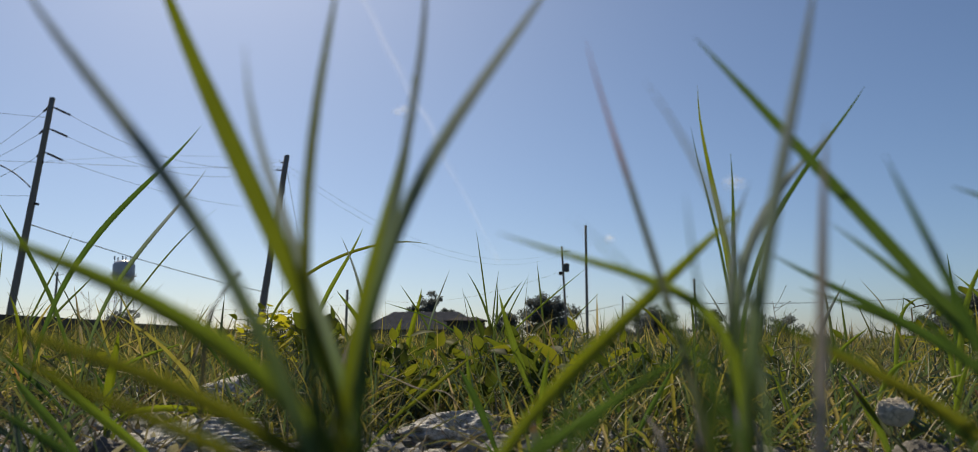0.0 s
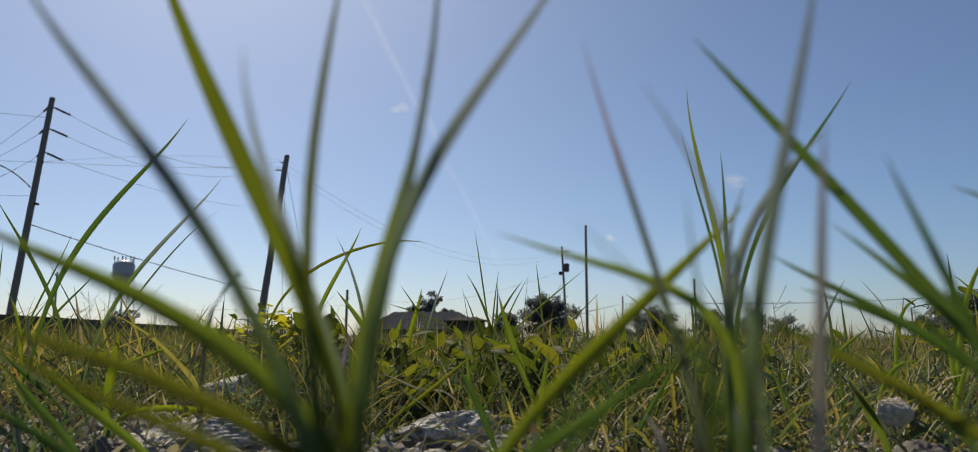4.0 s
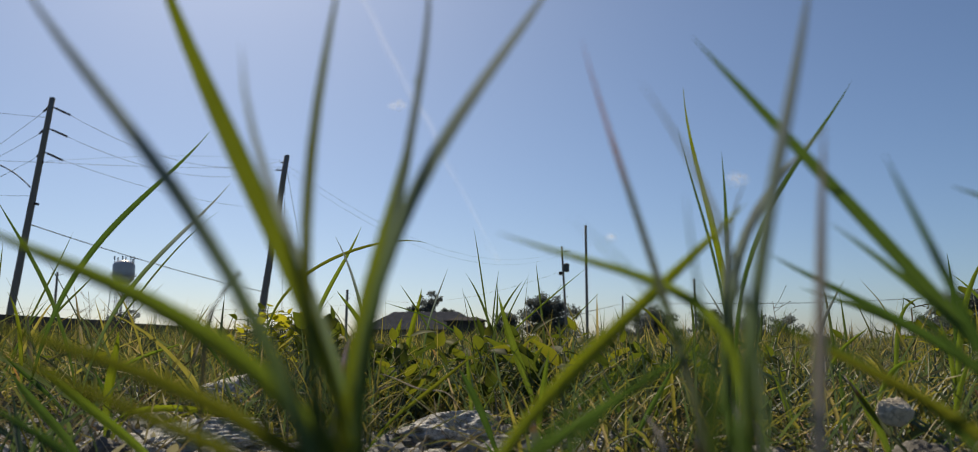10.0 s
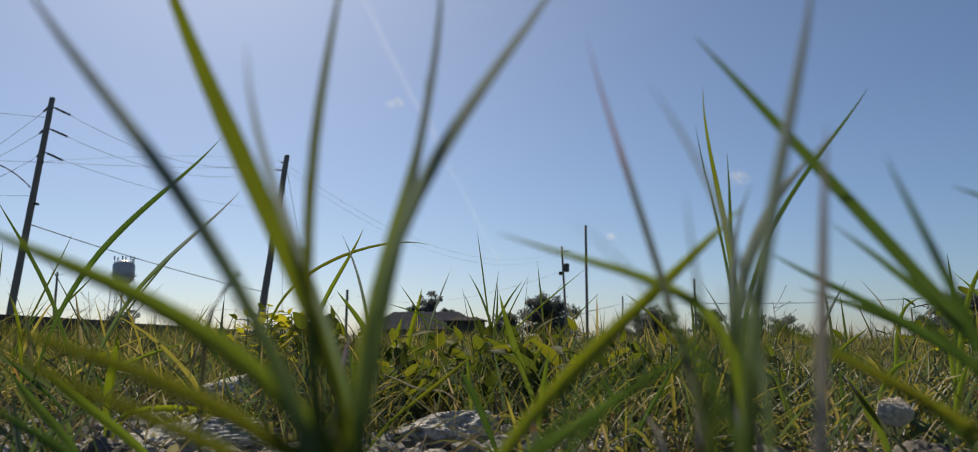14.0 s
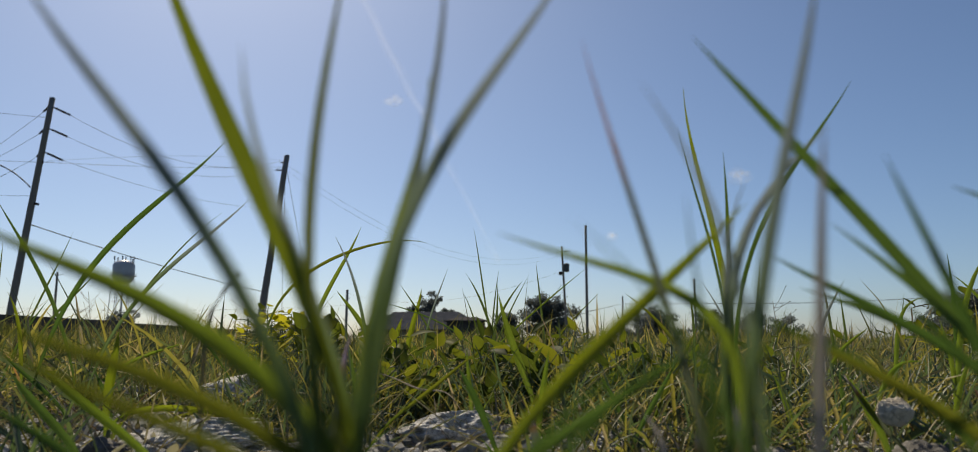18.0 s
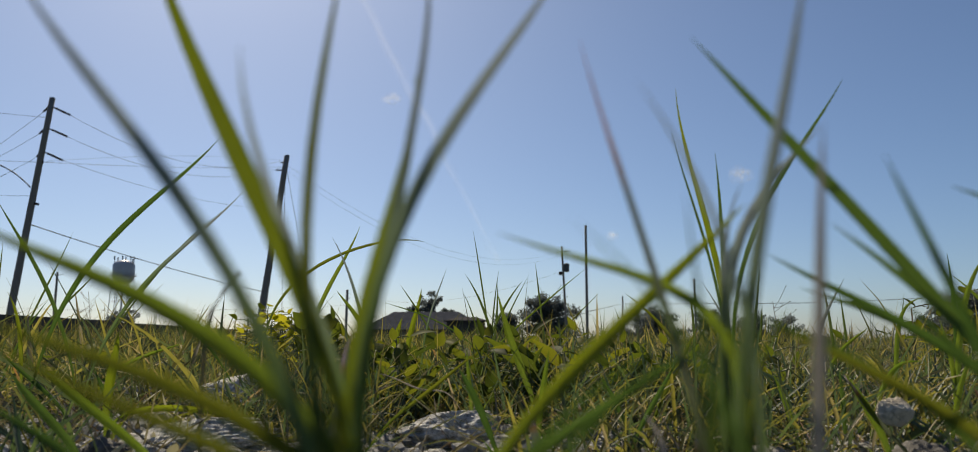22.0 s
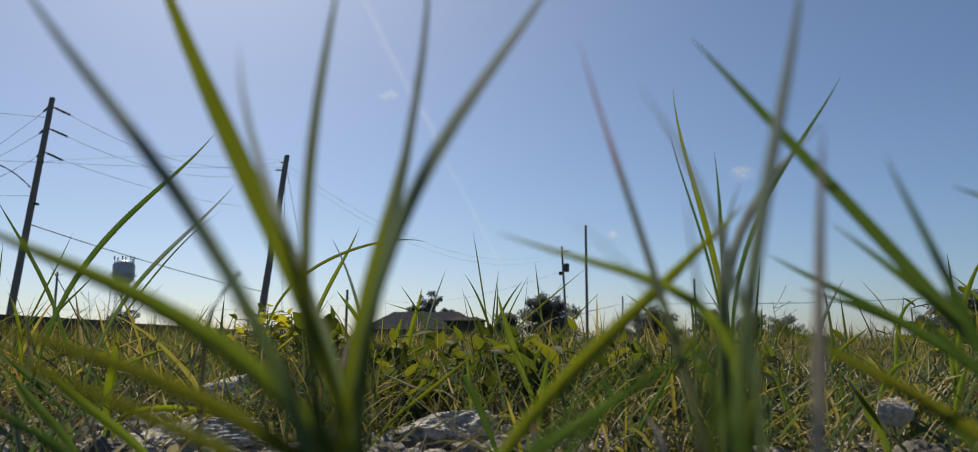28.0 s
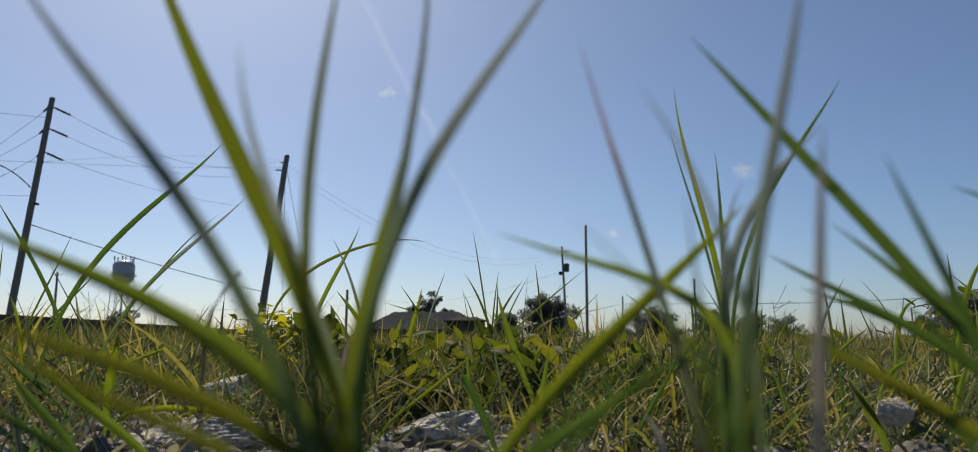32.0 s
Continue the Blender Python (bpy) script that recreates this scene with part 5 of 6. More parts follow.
    "q4": blade(left, (-0.2837, 0.6000, -0.0026), (-0.2868, 0.6000, 0.0110), (-0.2887, 0.6000, 0.0249), (-0.2974, 0.6000, 0.0367), (-0.3041, 0.6000, 0.0487), 0.00390, "dark", 0, 10, 2.8),
    "q5": blade(left, (-0.2688, 0.6000, -0.0040), (-0.2562, 0.6000, 0.0023), (-0.2418, 0.6000, 0.0126), (-0.2291, 0.6000, 0.0143), (-0.2138, 0.6000, 0.0182), 0.00390, "olive", 0, 10, 2.8),
    "q6": blade(left, (-0.0271, 0.1320, -0.0040), (-0.0334, 0.1430, 0.0137), (-0.0553, 0.1198, 0.0513), (-0.0695, 0.1343, 0.0508), (-0.0943, 0.1440, 0.0592), 0.00202, "dark", 0, 10, 5),
    "q8": blade(mid2, (-0.0768, 0.5000, -0.0040), (-0.0739, 0.5000, 0.0197), (-0.0407, 0.5000, 0.0305), (-0.0286, 0.5000, 0.0478), (-0.0076, 0.5000, 0.0621), 0.00325, "olive", 0, 10, 2.8),
    "q9": blade(mid2, (-0.0125, 0.6000, -0.0040), (-0.0370, 0.6000, 0.0651), (-0.0449, 0.6000, 0.0064), (-0.0573, 0.6000, 0.0436), (-0.0882, 0.6000, 0.0449), 0.00195, "straw", 0, 0, 2.8),
    "q10": blade(mid2, (-0.0114, 0.6000, -0.0040), (-0.0123, 0.6000, 0.0128), (-0.0144, 0.6000, 0.0294), (-0.0161, 0.6000, 0.0461), (-0.0173, 0.6000, 0.0629), 0.00390, "mid", 0, 10, 2.8),
    "q11": blade(mid2, (-0.0727, 0.4500, -0.0040), (-0.0734, 0.4500, 0.0132), (-0.0753, 0.4500, 0.0308), (-0.0768, 0.4500, 0.0476), (-0.0809, 0.4500, 0.0647), 0.00329, "dark", 0, 10, 2.8),
    "q12": blade(mid2, (0.0071, 0.4000, -0.0040), (0.0073, 0.4000, 0.0122), (-0.0019, 0.4000, 0.0272), (-0.0065, 0.4000, 0.0422), (-0.0157, 0.4000, 0.0558), 0.00390, "dark", 0, 20, 5),
    "q13": blade(mid3, (0.0218, 0.3200, -0.0040), (0.0218, 0.3200, 0.0077), (0.0202, 0.3200, 0.0194), (0.0199, 0.3200, 0.0314), (0.0155, 0.3200, 0.0424), 0.00364, "rust", 0, 10, 5),
    "q14": blade(mid3, (0.0604, 0.5000, -0.0040), (0.0604, 0.5000, 0.0051), (0.0595, 0.5000, 0.0147), (0.0596, 0.5000, 0.0239), (0.0560, 0.5000, 0.0327), 0.00366, "rust", 0, 10, 2.8),
    "q15": blade(right, (0.0295, 0.1452, -0.0040), (0.0296, 0.1493, 0.0118), (0.0356, 0.1483, 0.0442), (0.0383, 0.1340, 0.0442), (0.0410, 0.1584, 0.0569), 0.00160, "rust", 0, 10, 5),
    "q16": blade(right, (0.0319, 0.1320, -0.0040), (0.0319, 0.1364, 0.0132), (0.0385, 0.1347, 0.0426), (0.0407, 0.1216, 0.0454), (0.0448, 0.1440, 0.0592), 0.00179, "rust", 0, 10, 5),
    "q17": blade(right, (0.0289, 0.1584, -0.0040), (0.0335, 0.1645, 0.0109), (0.0262, 0.1580, 0.0432), (0.0400, 0.1493, 0.0439), (0.0337, 0.1728, 0.0544), 0.00188, "straw", 0, 40, 5),
    "q18": blade(right, (0.0455, 0.1584, -0.0040), (0.0469, 0.1649, 0.0123), (0.0505, 0.1570, 0.0463), (0.0555, 0.1500, 0.0420), (0.0566, 0.1728, 0.0571), 0.00175, "straw", 0, 30, 5),
    "q19": blade(mid4, (0.2172, 0.4000, -0.0040), (0.2186, 0.4000, 0.0160), (0.1966, 0.4000, 0.0218), (0.1913, 0.4000, 0.0388), (0.1814, 0.4000, 0.0526), 0.00293, "rust", 0, 10, 5),
    "q20": blade(mid4, (0.1950, 0.5000, -0.0040), (0.1948, 0.5000, 0.0095), (0.1909, 0.5000, 0.0229), (0.1868, 0.5000, 0.0356), (0.1821, 0.5000, 0.0483), 0.00406, "mid", 0, 10, 2.8),
    "q21": blade(mid4, (0.2254, 0.5000, -0.0040), (0.2253, 0.5000, 0.0101), (0.2252, 0.5000, 0.0241), (0.2248, 0.5000, 0.0382), (0.2243, 0.5000, 0.0522), 0.00406, "dark", 0, 10, 2.8),
    "q22": blade(mid3, (0.0273, 0.4500, -0.0040), (0.0276, 0.4500, 0.0133), (0.0288, 0.4500, 0.0305), (0.0316, 0.4500, 0.0477), (0.0347, 0.4500, 0.0647), 0.00439, "mid", 0, 20, 2.8),
    "q23": blade(mid3, (0.0899, 0.5000, -0.0040), (0.0898, 0.5000, 0.0096), (0.0842, 0.5000, 0.0244), (0.0784, 0.5000, 0.0364), (0.0703, 0.5000, 0.0483), 0.00366, "dark", 0, 20, 2.8),
    "q24": blade(mid3, (0.0796, 0.4500, -0.0040), (0.0790, 0.4500, 0.0137), (0.0916, 0.4500, 0.0283), (0.0987, 0.4500, 0.0431), (0.1084, 0.4500, 0.0575), 0.00366, "dark", 0, 20, 2.8),
    "q25": blade(mid3, (0.0993, 0.5000, -0.0040), (0.1006, 0.5000, 0.0192), (0.1133, 0.5000, 0.0401), (0.1245, 0.5000, 0.0594), (0.1354, 0.5000, 0.0800), 0.00366, "olive", 0, 20, 2.8),
    "q26": blade(mid4, (0.1217, 0.1584, -0.0040), (0.1199, 0.1658, 0.0171), (0.1123, 0.1501, 0.0431), (0.1046, 0.1603, 0.0626), (0.0880, 0.1656, 0.0786), 0.00197, "dark", 0, 10, 5),
    "q27": blade(mid4, (0.2618, 0.4500, -0.0040), (0.2627, 0.4500, 0.0134), (0.2653, 0.4500, 0.0327), (0.2711, 0.4500, 0.0486), (0.2802, 0.4500, 0.0647), 0.00402, "mid", 0, 10, 2.8),
    "Z20": blade(left, (-0.1108, 0.3000, -0.0040), (-0.1126, 0.3000, 0.0224), (-0.1376, 0.3000, 0.0319), (-0.1540, 0.3000, 0.0471), (-0.1737, 0.3000, 0.0593), 0.00390, "mid", 0, 20, 5),
    "Z21": blade(left, (-0.2429, 0.5000, -0.0040), (-0.2404, 0.5000, 0.0156), (-0.2459, 0.5000, 0.0366), (-0.2379, 0.5000, 0.0558), (-0.2391, 0.5000, 0.0760), 0.00731, "bright", 0, 20, 2.8),
    "Z22": blade(left, (-0.1729, 0.3500, -0.0040), (-0.1729, 0.3500, 0.0153), (-0.1870, 0.3500, 0.0306), (-0.2020, 0.3500, 0.0401), (-0.2135, 0.3500, 0.0548), 0.00427, "dark", 0, 20, 5),
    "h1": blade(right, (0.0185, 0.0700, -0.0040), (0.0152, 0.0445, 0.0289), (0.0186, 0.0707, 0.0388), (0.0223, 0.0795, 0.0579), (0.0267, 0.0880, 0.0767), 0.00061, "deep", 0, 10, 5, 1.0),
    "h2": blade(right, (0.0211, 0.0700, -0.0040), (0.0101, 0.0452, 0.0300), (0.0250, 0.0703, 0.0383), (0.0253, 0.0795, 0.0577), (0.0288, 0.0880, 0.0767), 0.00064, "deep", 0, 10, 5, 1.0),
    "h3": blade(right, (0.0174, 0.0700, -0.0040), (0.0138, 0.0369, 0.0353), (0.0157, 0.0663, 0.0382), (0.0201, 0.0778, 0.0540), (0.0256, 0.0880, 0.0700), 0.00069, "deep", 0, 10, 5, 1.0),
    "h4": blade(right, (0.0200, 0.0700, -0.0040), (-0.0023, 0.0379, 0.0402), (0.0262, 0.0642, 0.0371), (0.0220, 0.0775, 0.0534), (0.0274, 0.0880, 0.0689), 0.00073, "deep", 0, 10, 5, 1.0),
    "h5": blade(lean, (-0.0205, 0.0924, -0.0040), (-0.0207, 0.1020, 0.0173), (-0.0004, 0.0844, 0.0413), (0.0047, 0.0917, 0.0608), (0.0272, 0.1008, 0.0692), 0.00110, "dark", 0, 10, 5),
    "h6": blade(right, (0.0270, 0.1056, -0.0040), (0.0218, 0.1173, 0.0177), (0.0393, 0.0941, 0.0379), (0.0283, 0.1071, 0.0620), (0.0448, 0.1152, 0.0746), 0.00099, "mid", 0, 10, 5),
    "h7": blade(far2, (0.0943, 0.1122, -0.0040), (0.0903, 0.1216, 0.0127), (0.0768, 0.1011, 0.0538), (0.0663, 0.1151, 0.0638), (0.0402, 0.1224, 0.0744), 0.00133, "dark", 0, 10, 5),
    "h8": blade(main, (-0.0058, 0.0792, -0.0040), (-0.0052, 0.0839, 0.0141), (-0.0127, 0.0802, 0.0381), (-0.0154, 0.0727, 0.0534), (-0.0233, 0.0864, 0.0690), 0.00061, "dark", 0, 10, 5),
    "h9": blade(main, (-0.0038, 0.0792, -0.0040), (-0.0028, 0.0805, 0.0084), (-0.0077, 0.0866, 0.0334), (-0.0131, 0.0690, 0.0532), (-0.0171, 0.0864, 0.0649), 0.00061, "olive", 0, 10, 5),
    "h10": blade(main, (-0.0090, 0.0726, -0.0040), (-0.0090, 0.0744, 0.0098), (-0.0100, 0.0786, 0.0336), (-0.0120, 0.0636, 0.0533), (-0.0132, 0.0792, 0.0672), 0.00060, "dark", 0, 10, 5),
    "h11": blade(main, (-0.0063, 0.0792, -0.0040), (-0.0056, 0.0837, 0.0133), (-0.0118, 0.0806, 0.0380), (-0.0133, 0.0725, 0.0531), (-0.0197, 0.0864, 0.0690), 0.00061, "dark", 0, 10, 5),
    # dark strip added along S's left edge, standing in for its shaded half
    "S_shade": blade(main, (-0.0130, 0.0780, -0.0040), (-0.0242, 0.0594, 0.0238), (0.0008, 0.0887, 0.0478), (-0.0220, 0.0957, 0.0642), (-0.0281, 0.1050, 0.0859), 0.00090, "deep", 0, 10, 5, 2.0),
    # strip added beside J, imitating the shade on its right side and top
    "J2": blade(main, (-0.0130, 0.0800, -0.0040), (-0.0150, 0.0652, 0.0387), (-0.0223, 0.1043, 0.0620), (-0.0067, 0.1070, 0.0990), (-0.0100, 0.1182, 0.1333), 0.00140, "grey", 10, 10, 5, 1.6),
    "Z23": blade(left, (-0.4151, 0.7000, -0.0040), (-0.4169, 0.7000, 0.0247), (-0.4203, 0.7000, 0.0567), (-0.4200, 0.7000, 0.0878), (-0.4383, 0.7000, 0.1133), 0.00455, "bright", 0, 20, 2.8),
    "Z24": blade(left, (-0.2503, 0.8000, -0.0040), (-0.2577, 0.8000, 0.0245), (-0.2875, 0.8000, 0.0766), (-0.3160, 0.8000, 0.0913), (-0.3570, 0.8000, 0.1020), 0.00325, "dark", 0, 0, 2.8),
    "Z25": blade(mid2, (-0.1129, 0.9000, -0.0040), (-0.1138, 0.9000, 0.0217), (-0.1086, 0.9000, 0.0464), (-0.1086, 0.9000, 0.0723), (-0.1010, 0.9000, 0.0966), 0.00658, "bright", 0, 20, 2.8),
    "u1": blade(mid2, (0.0001, 1.0000, -0.0040), (0.0007, 1.0000, 0.0373), (0.0029, 1.0000, 0.0789), (0.0061, 1.0000, 0.1202), (0.0130, 1.0000, 0.1611), 0.00244, "deep", 0, 0, 2.8),
    "u2": blade(mid2, (-0.0054, 1.1000, -0.0040), (-0.0065, 1.1000, 0.0320), (-0.0133, 1.1000, 0.0694), (-0.0190, 1.1000, 0.1056), (-0.0375, 1.1000, 0.1380), 0.00268, "deep", 0, 0, 2.8),
    "u3": blade(mid3, (-0.0027, 1.0000, -0.0040), (-0.0004, 1.0000, 0.0374), (0.0104, 1.0000, 0.0773), (0.0302, 1.0000, 0.1137), (0.0496, 1.0000, 0.1497), 0.00244, "deep", 0, 0, 2.8),
    "u4": blade(mid3, (0.0453, 0.9000, -0.0040), (0.0496, 0.9000, 0.0365), (0.0713, 0.9000, 0.0699), (0.1006, 0.9000, 0.0970), (0.1285, 0.9000, 0.1242), 0.00219, "olive", 0, 0, 2.8),
    "u5": blade(mid2, (0.0255, 0.9000, -0.0040), (0.0088, 0.9000, 0.0418), (-0.0266, 0.9000, 0.0889), (-0.0784, 0.9000, 0.1004), (-0.1268, 0.9000, 0.1147), 0.00219, "dark", 0, 0, 2.8),
    "u6": blade(mid3, (0.1983, 1.1000, -0.0040), (0.1979, 1.1000, 0.0265), (0.1934, 1.1000, 0.0573), (0.1903, 1.1000, 0.0880), (0.1788, 1.1000, 0.1167), 0.00268, "deep", 0, 0, 2.8),
    "u7": blade(mid4, (0.4004, 1.1000, -0.0040), (0.4006, 1.1000, 0.0236), (0.4045, 1.1000, 0.0513), (0.4075, 1.1000, 0.0789), (0.4166, 1.1000, 0.1052), 0.00268, "deep", 0, 0, 2.8),
    "u8": blade(mid4, (0.5725, 1.1000, -0.0040), (0.5725, 1.1000, 0.0325), (0.5781, 1.1000, 0.0676), (0.5875, 1.1000, 0.1027), (0.5942, 1.1000, 0.1380), 0.00268, "deep", 0, 0, 2.8),
    "sh4": blade(main, (-0.0080, 0.0660, -0.0040), (-0.0127, 0.0219, 0.0478), (-0.0057, 0.0518, 0.0413), (-0.0094, 0.0672, 0.0511), (-0.0130, 0.0800, 0.0634), 0.00160, "deep", 10, 20, 5, 1.0),
    "sh5": blade(main, (-0.0140, 0.0700, -0.0040), (-0.0286, 0.0324, 0.0403), (-0.0168, 0.0629, 0.0344), (-0.0138, 0.0752, 0.0531), (-0.0219, 0.0850, 0.0670), 0.00144, "deep", 10, 20, 5, 1.0),
    "yb": blade(main, (-0.0020, 0.0700, -0.0040), (-0.0717, 0.0274, -0.0153), (0.0147, 0.0668, 0.0524), (-0.0095, 0.0771, 0.0523), (-0.0198, 0.0880, 0.0640), 0.00170, "bright", 10, 20, 5, 1.0),
    "or": blade(None, (-0.0460, 0.2400, -0.0040), (-0.0586, 0.2117, 0.0302), (-0.0348, 0.2308, 0.0360), (-0.0496, 0.2400, 0.0561), (-0.0441, 0.2500, 0.0726), 0.00420, "rust", 0, 10, 2.0, 1.0),
    "h12": blade(right, (0.0190, 0.0700, -0.0040), (0.0098, 0.0356, 0.0354), (0.0171, 0.0630, 0.0364), (0.0165, 0.0745, 0.0533), (0.0236, 0.0840, 0.0683), 0.00073, "deep", 0, 10, 5, 1.0),
    "h13": blade(right, (0.0250, 0.0700, -0.0040), (0.0316, 0.0323, 0.0353), (0.0128, 0.0624, 0.0386), (0.0267, 0.0734, 0.0516), (0.0279, 0.0840, 0.0670), 0.00073, "deep", 0, 10, 5, 1.0),
}


# ---- broad-leaved weeds ----
def leaf_mesh(length, width, cup, material):
    """An ovate leaf folded along its midrib."""
    n = 6
    verts, uv = [], []
    for i in range(n + 1):
        s = i / n
        w = width / 2 * math.sin(math.pi * (s ** 0.72)) ** 0.95 if 0 < i < n else 0.0002
        z = -cup * s * s * length
        for u, lift in ((-1, 0.22), (-0.5, 0.08), (0, 0), (0.5, 0.08), (1, 0.22)):
            verts.append((u * w, s * length, z + lift * w))
            uv.append((u * 0.5 + 0.5, s * 3))
    m = 5
    b0 = (np.arange(n)[:, None] * m + np.arange(m - 1)[None]).reshape(-1)
    return arrays_mesh("leaf", np.array(verts), np.stack([b0, b0 + 1, b0 + m + 1, b0 + m], 1), material, True, np.array(uv))


def weed(at, height, leaves, size, label, seed, material=None, slim=0.6, spread=0.5, category="weed", pitch=(5, 70)):
    rnd = random.Random(seed)
    mat = material or WEED
    size *= 0.82 if mat is CLOVER else 0.86
    slim *= 1.0 if mat is CLOVER else 0.8
    w = empty("weed", at, label, category, "broad-leaved weeds")
    shapes = [leaf_mesh(size, size * slim, 0.25, mat), leaf_mesh(size * 0.8, size * slim * 0.8, 0.1, mat)]
    bends = Vector((rnd.uniform(-0.2, 0.2) * height, rnd.uniform(-0.1, 0.1) * height, height))
    bm = bmesh.new()
    tube(bm, [Vector((0, 0, -0.004)), bends * 0.5 + Vector((rnd.uniform(-0.05, 0.05) * height, 0, 0)), bends], [0.0012, 0.001, 0.0006], 6)
    part("stalk", bm, STALK, w, smooth=True)
    for i in range(leaves):
        s = (i + 0.6) / leaves
        az = i * 2.4 + rnd.uniform(-0.5, 0.5)
        p = bends * (0.25 + 0.75 * s)
        reach = spread * height * (1.1 - 0.7 * s)
        q = p + Vector((math.cos(az) * reach, math.sin(az) * reach, rnd.uniform(0.0, 0.25) * reach))
        bm = bmesh.new()
        tube(bm, [p, p.lerp(q, 0.6) + Vector((0, 0, 0.1 * reach)), q], [0.0007, 0.0006, 0.0005], 5)
        part("leaf_stalk", bm, STALK, w, smooth=True)
        lf = new("leaf", shapes[i % 2])
        lf.parent = w
        lf.matrix_basis = Matrix.Translation(q) @ pose(0, 0, 0, 0, 0, math.degrees(az) - 90) @ pose(0, 0, 0, rnd.uniform(*pitch), rnd.uniform(-35, 35), rnd.uniform(-25, 25))
    return w


def weeds():
    broad = "broad-leaved green weed growing among the grass"
    weed((0.045, 0.80, 0), 0.078, 9, 0.034, broad, 1, None, 0.42, 0.3)
    weed((0.085, 0.86, 0), 0.08, 8, 0.034, broad, 2, None, 0.42, 0.3)
    weed((0.01, 0.74, 0), 0.075, 8, 0.032, broad, 3, None, 0.45, 0.35)
    weed((-0.085, 0.78, 0), 0.075, 9, 0.034, broad, 4, None, 0.48, 0.4)
    weed((-0.185, 0.92, 0), 0.095, 8, 0.028, broad, 5, None, 0.48, 0.3)
    weed((-0.155, 0.9, 0), 0.078, 6, 0.026, broad, 25, None, 0.48, 0.3)
    weed((0.14, 0.86, 0), 0.068, 8, 0.032, broad, 6, None, 0.48, 0.4)
    weed((0.20, 0.72, 0), 0.06, 8, 0.026, broad, 7, None, 0.48)
    weed((0.26, 0.68, 0), 0.055, 8, 0.026, broad, 8, None, 0.48)
    weed((-0.02, 0.84, 0), 0.072, 8, 0.034, broad, 18, None, 0.42, 0.3)
    weed((0.11, 1.0, 0), 0.105, 9, 0.022, "small upright weed sprout with pointed leaves", 9, None, 0.3, 0.16)
    weed((-0.318, 1.1, 0), 0.115, 24, 0.018, "yellow-green clover with round leaves", 10, CLOVER, 0.9, 0.3, "clover")
    weed((-0.285, 1.12, 0), 0.108, 18, 0.017, "yellow-green clover with round leaves", 11, CLOVER, 0.9, 0.3, "clover")
    weed((-0.30, 1.0, 0), 0.1, 22, 0.019, "yellow-green clover with round leaves", 33, CLOVER, 0.85, 0.4, "clover")
    weed((-0.265, 1.06, 0), 0.098, 20, 0.018, "yellow-green clover with round leaves", 34, CLOVER, 0.85, 0.4, "clover")
    weed((-0.335, 1.05, 0), 0.104, 14, 0.017, "yellow-green clover with round leaves", 19, CLOVER, 0.9, 0.3, "clover")
    weed((0.76, 1.2, 0), 0.15, 14, 0.04, "leafy dark green weed taller than the grass", 12, None, 0.55, 0.35)
    weed((0.71, 1.22, 0), 0.125, 10, 0.036, "leafy dark green weed taller than the grass", 13, None, 0.55, 0.35)
    weed((0.80, 1.15, 0), 0.13, 10, 0.036, "leafy dark green weed taller than the grass", 20, None, 0.55, 0.35)
    weed((-0.02, 0.66, 0), 0.05, 8, 0.024, broad, 14)
    weed((0.07, 0.62, 0), 0.045, 7, 0.022, broad, 21, None, 0.48)
    weed((0.40, 0.9, 0), 0.07, 8, 0.026, broad, 15)
    weed((0.50, 0.8, 0), 0.07, 8, 0.028, broad, 16)
    weed((0.30, 0.85, 0), 0.075, 8, 0.026, broad, 22, None, 0.45)
    weed((-0.4, 0.75, 0), 0.06, 7, 0.024, broad, 23)
    wide, tall = "low weed with wide rounded yellow-green leaves", "upright weed with large pointed green leaves"
    round_leaf = "yellow clover with small round leaves catching the light"
    weed((-0.186, 0.88, 0), 0.084, 8, 0.035, wide, 200, None, 0.94, 0.30, pitch=(35, 88))
    weed((-0.175, 0.92, 0), 0.082, 7, 0.034, wide, 201, None, 0.98, 0.25, pitch=(35, 88))
    weed((-0.205, 0.90, 0), 0.070, 7, 0.029, wide, 202, None, 0.91, 0.35, pitch=(35, 88))
    weed((-0.102, 0.80, 0), 0.059, 8, 0.030, wide, 203, None, 0.98, 0.40, pitch=(35, 88))
    weed((-0.087, 0.84, 0), 0.053, 7, 0.029, wide, 204, None, 0.91, 0.40, pitch=(35, 88))
    weed((-0.055, 0.86, 0), 0.065, 8, 0.029, wide, 205, None, 0.81, 0.35, pitch=(35, 88))
    weed((0.035, 0.86, 0), 0.073, 8, 0.052, tall, 206, None, 0.46, 0.16)
    weed((0.056, 0.90, 0), 0.068, 8, 0.050, tall, 207, None, 0.46, 0.18)
    weed((0.078, 0.92, 0), 0.065, 7, 0.044, tall, 208, None, 0.50, 0.22)
    weed((0.020, 0.80, 0), 0.063, 8, 0.044, tall, 209, None, 0.48, 0.25)
    weed((-0.003, 0.82, 0), 0.060, 8, 0.032, wide, 210, None, 0.72, 0.35, pitch=(35, 88))
    weed((-0.027, 0.76, 0), 0.054, 8, 0.030, wide, 211, None, 0.78, 0.40, pitch=(35, 88))
    weed((0.098, 0.95, 0), 0.083, 9, 0.024, tall, 212, None, 0.40, 0.15)
    weed((0.127, 0.98, 0), 0.065, 7, 0.025, wide, 213, None, 0.72, 0.35, pitch=(35, 88))
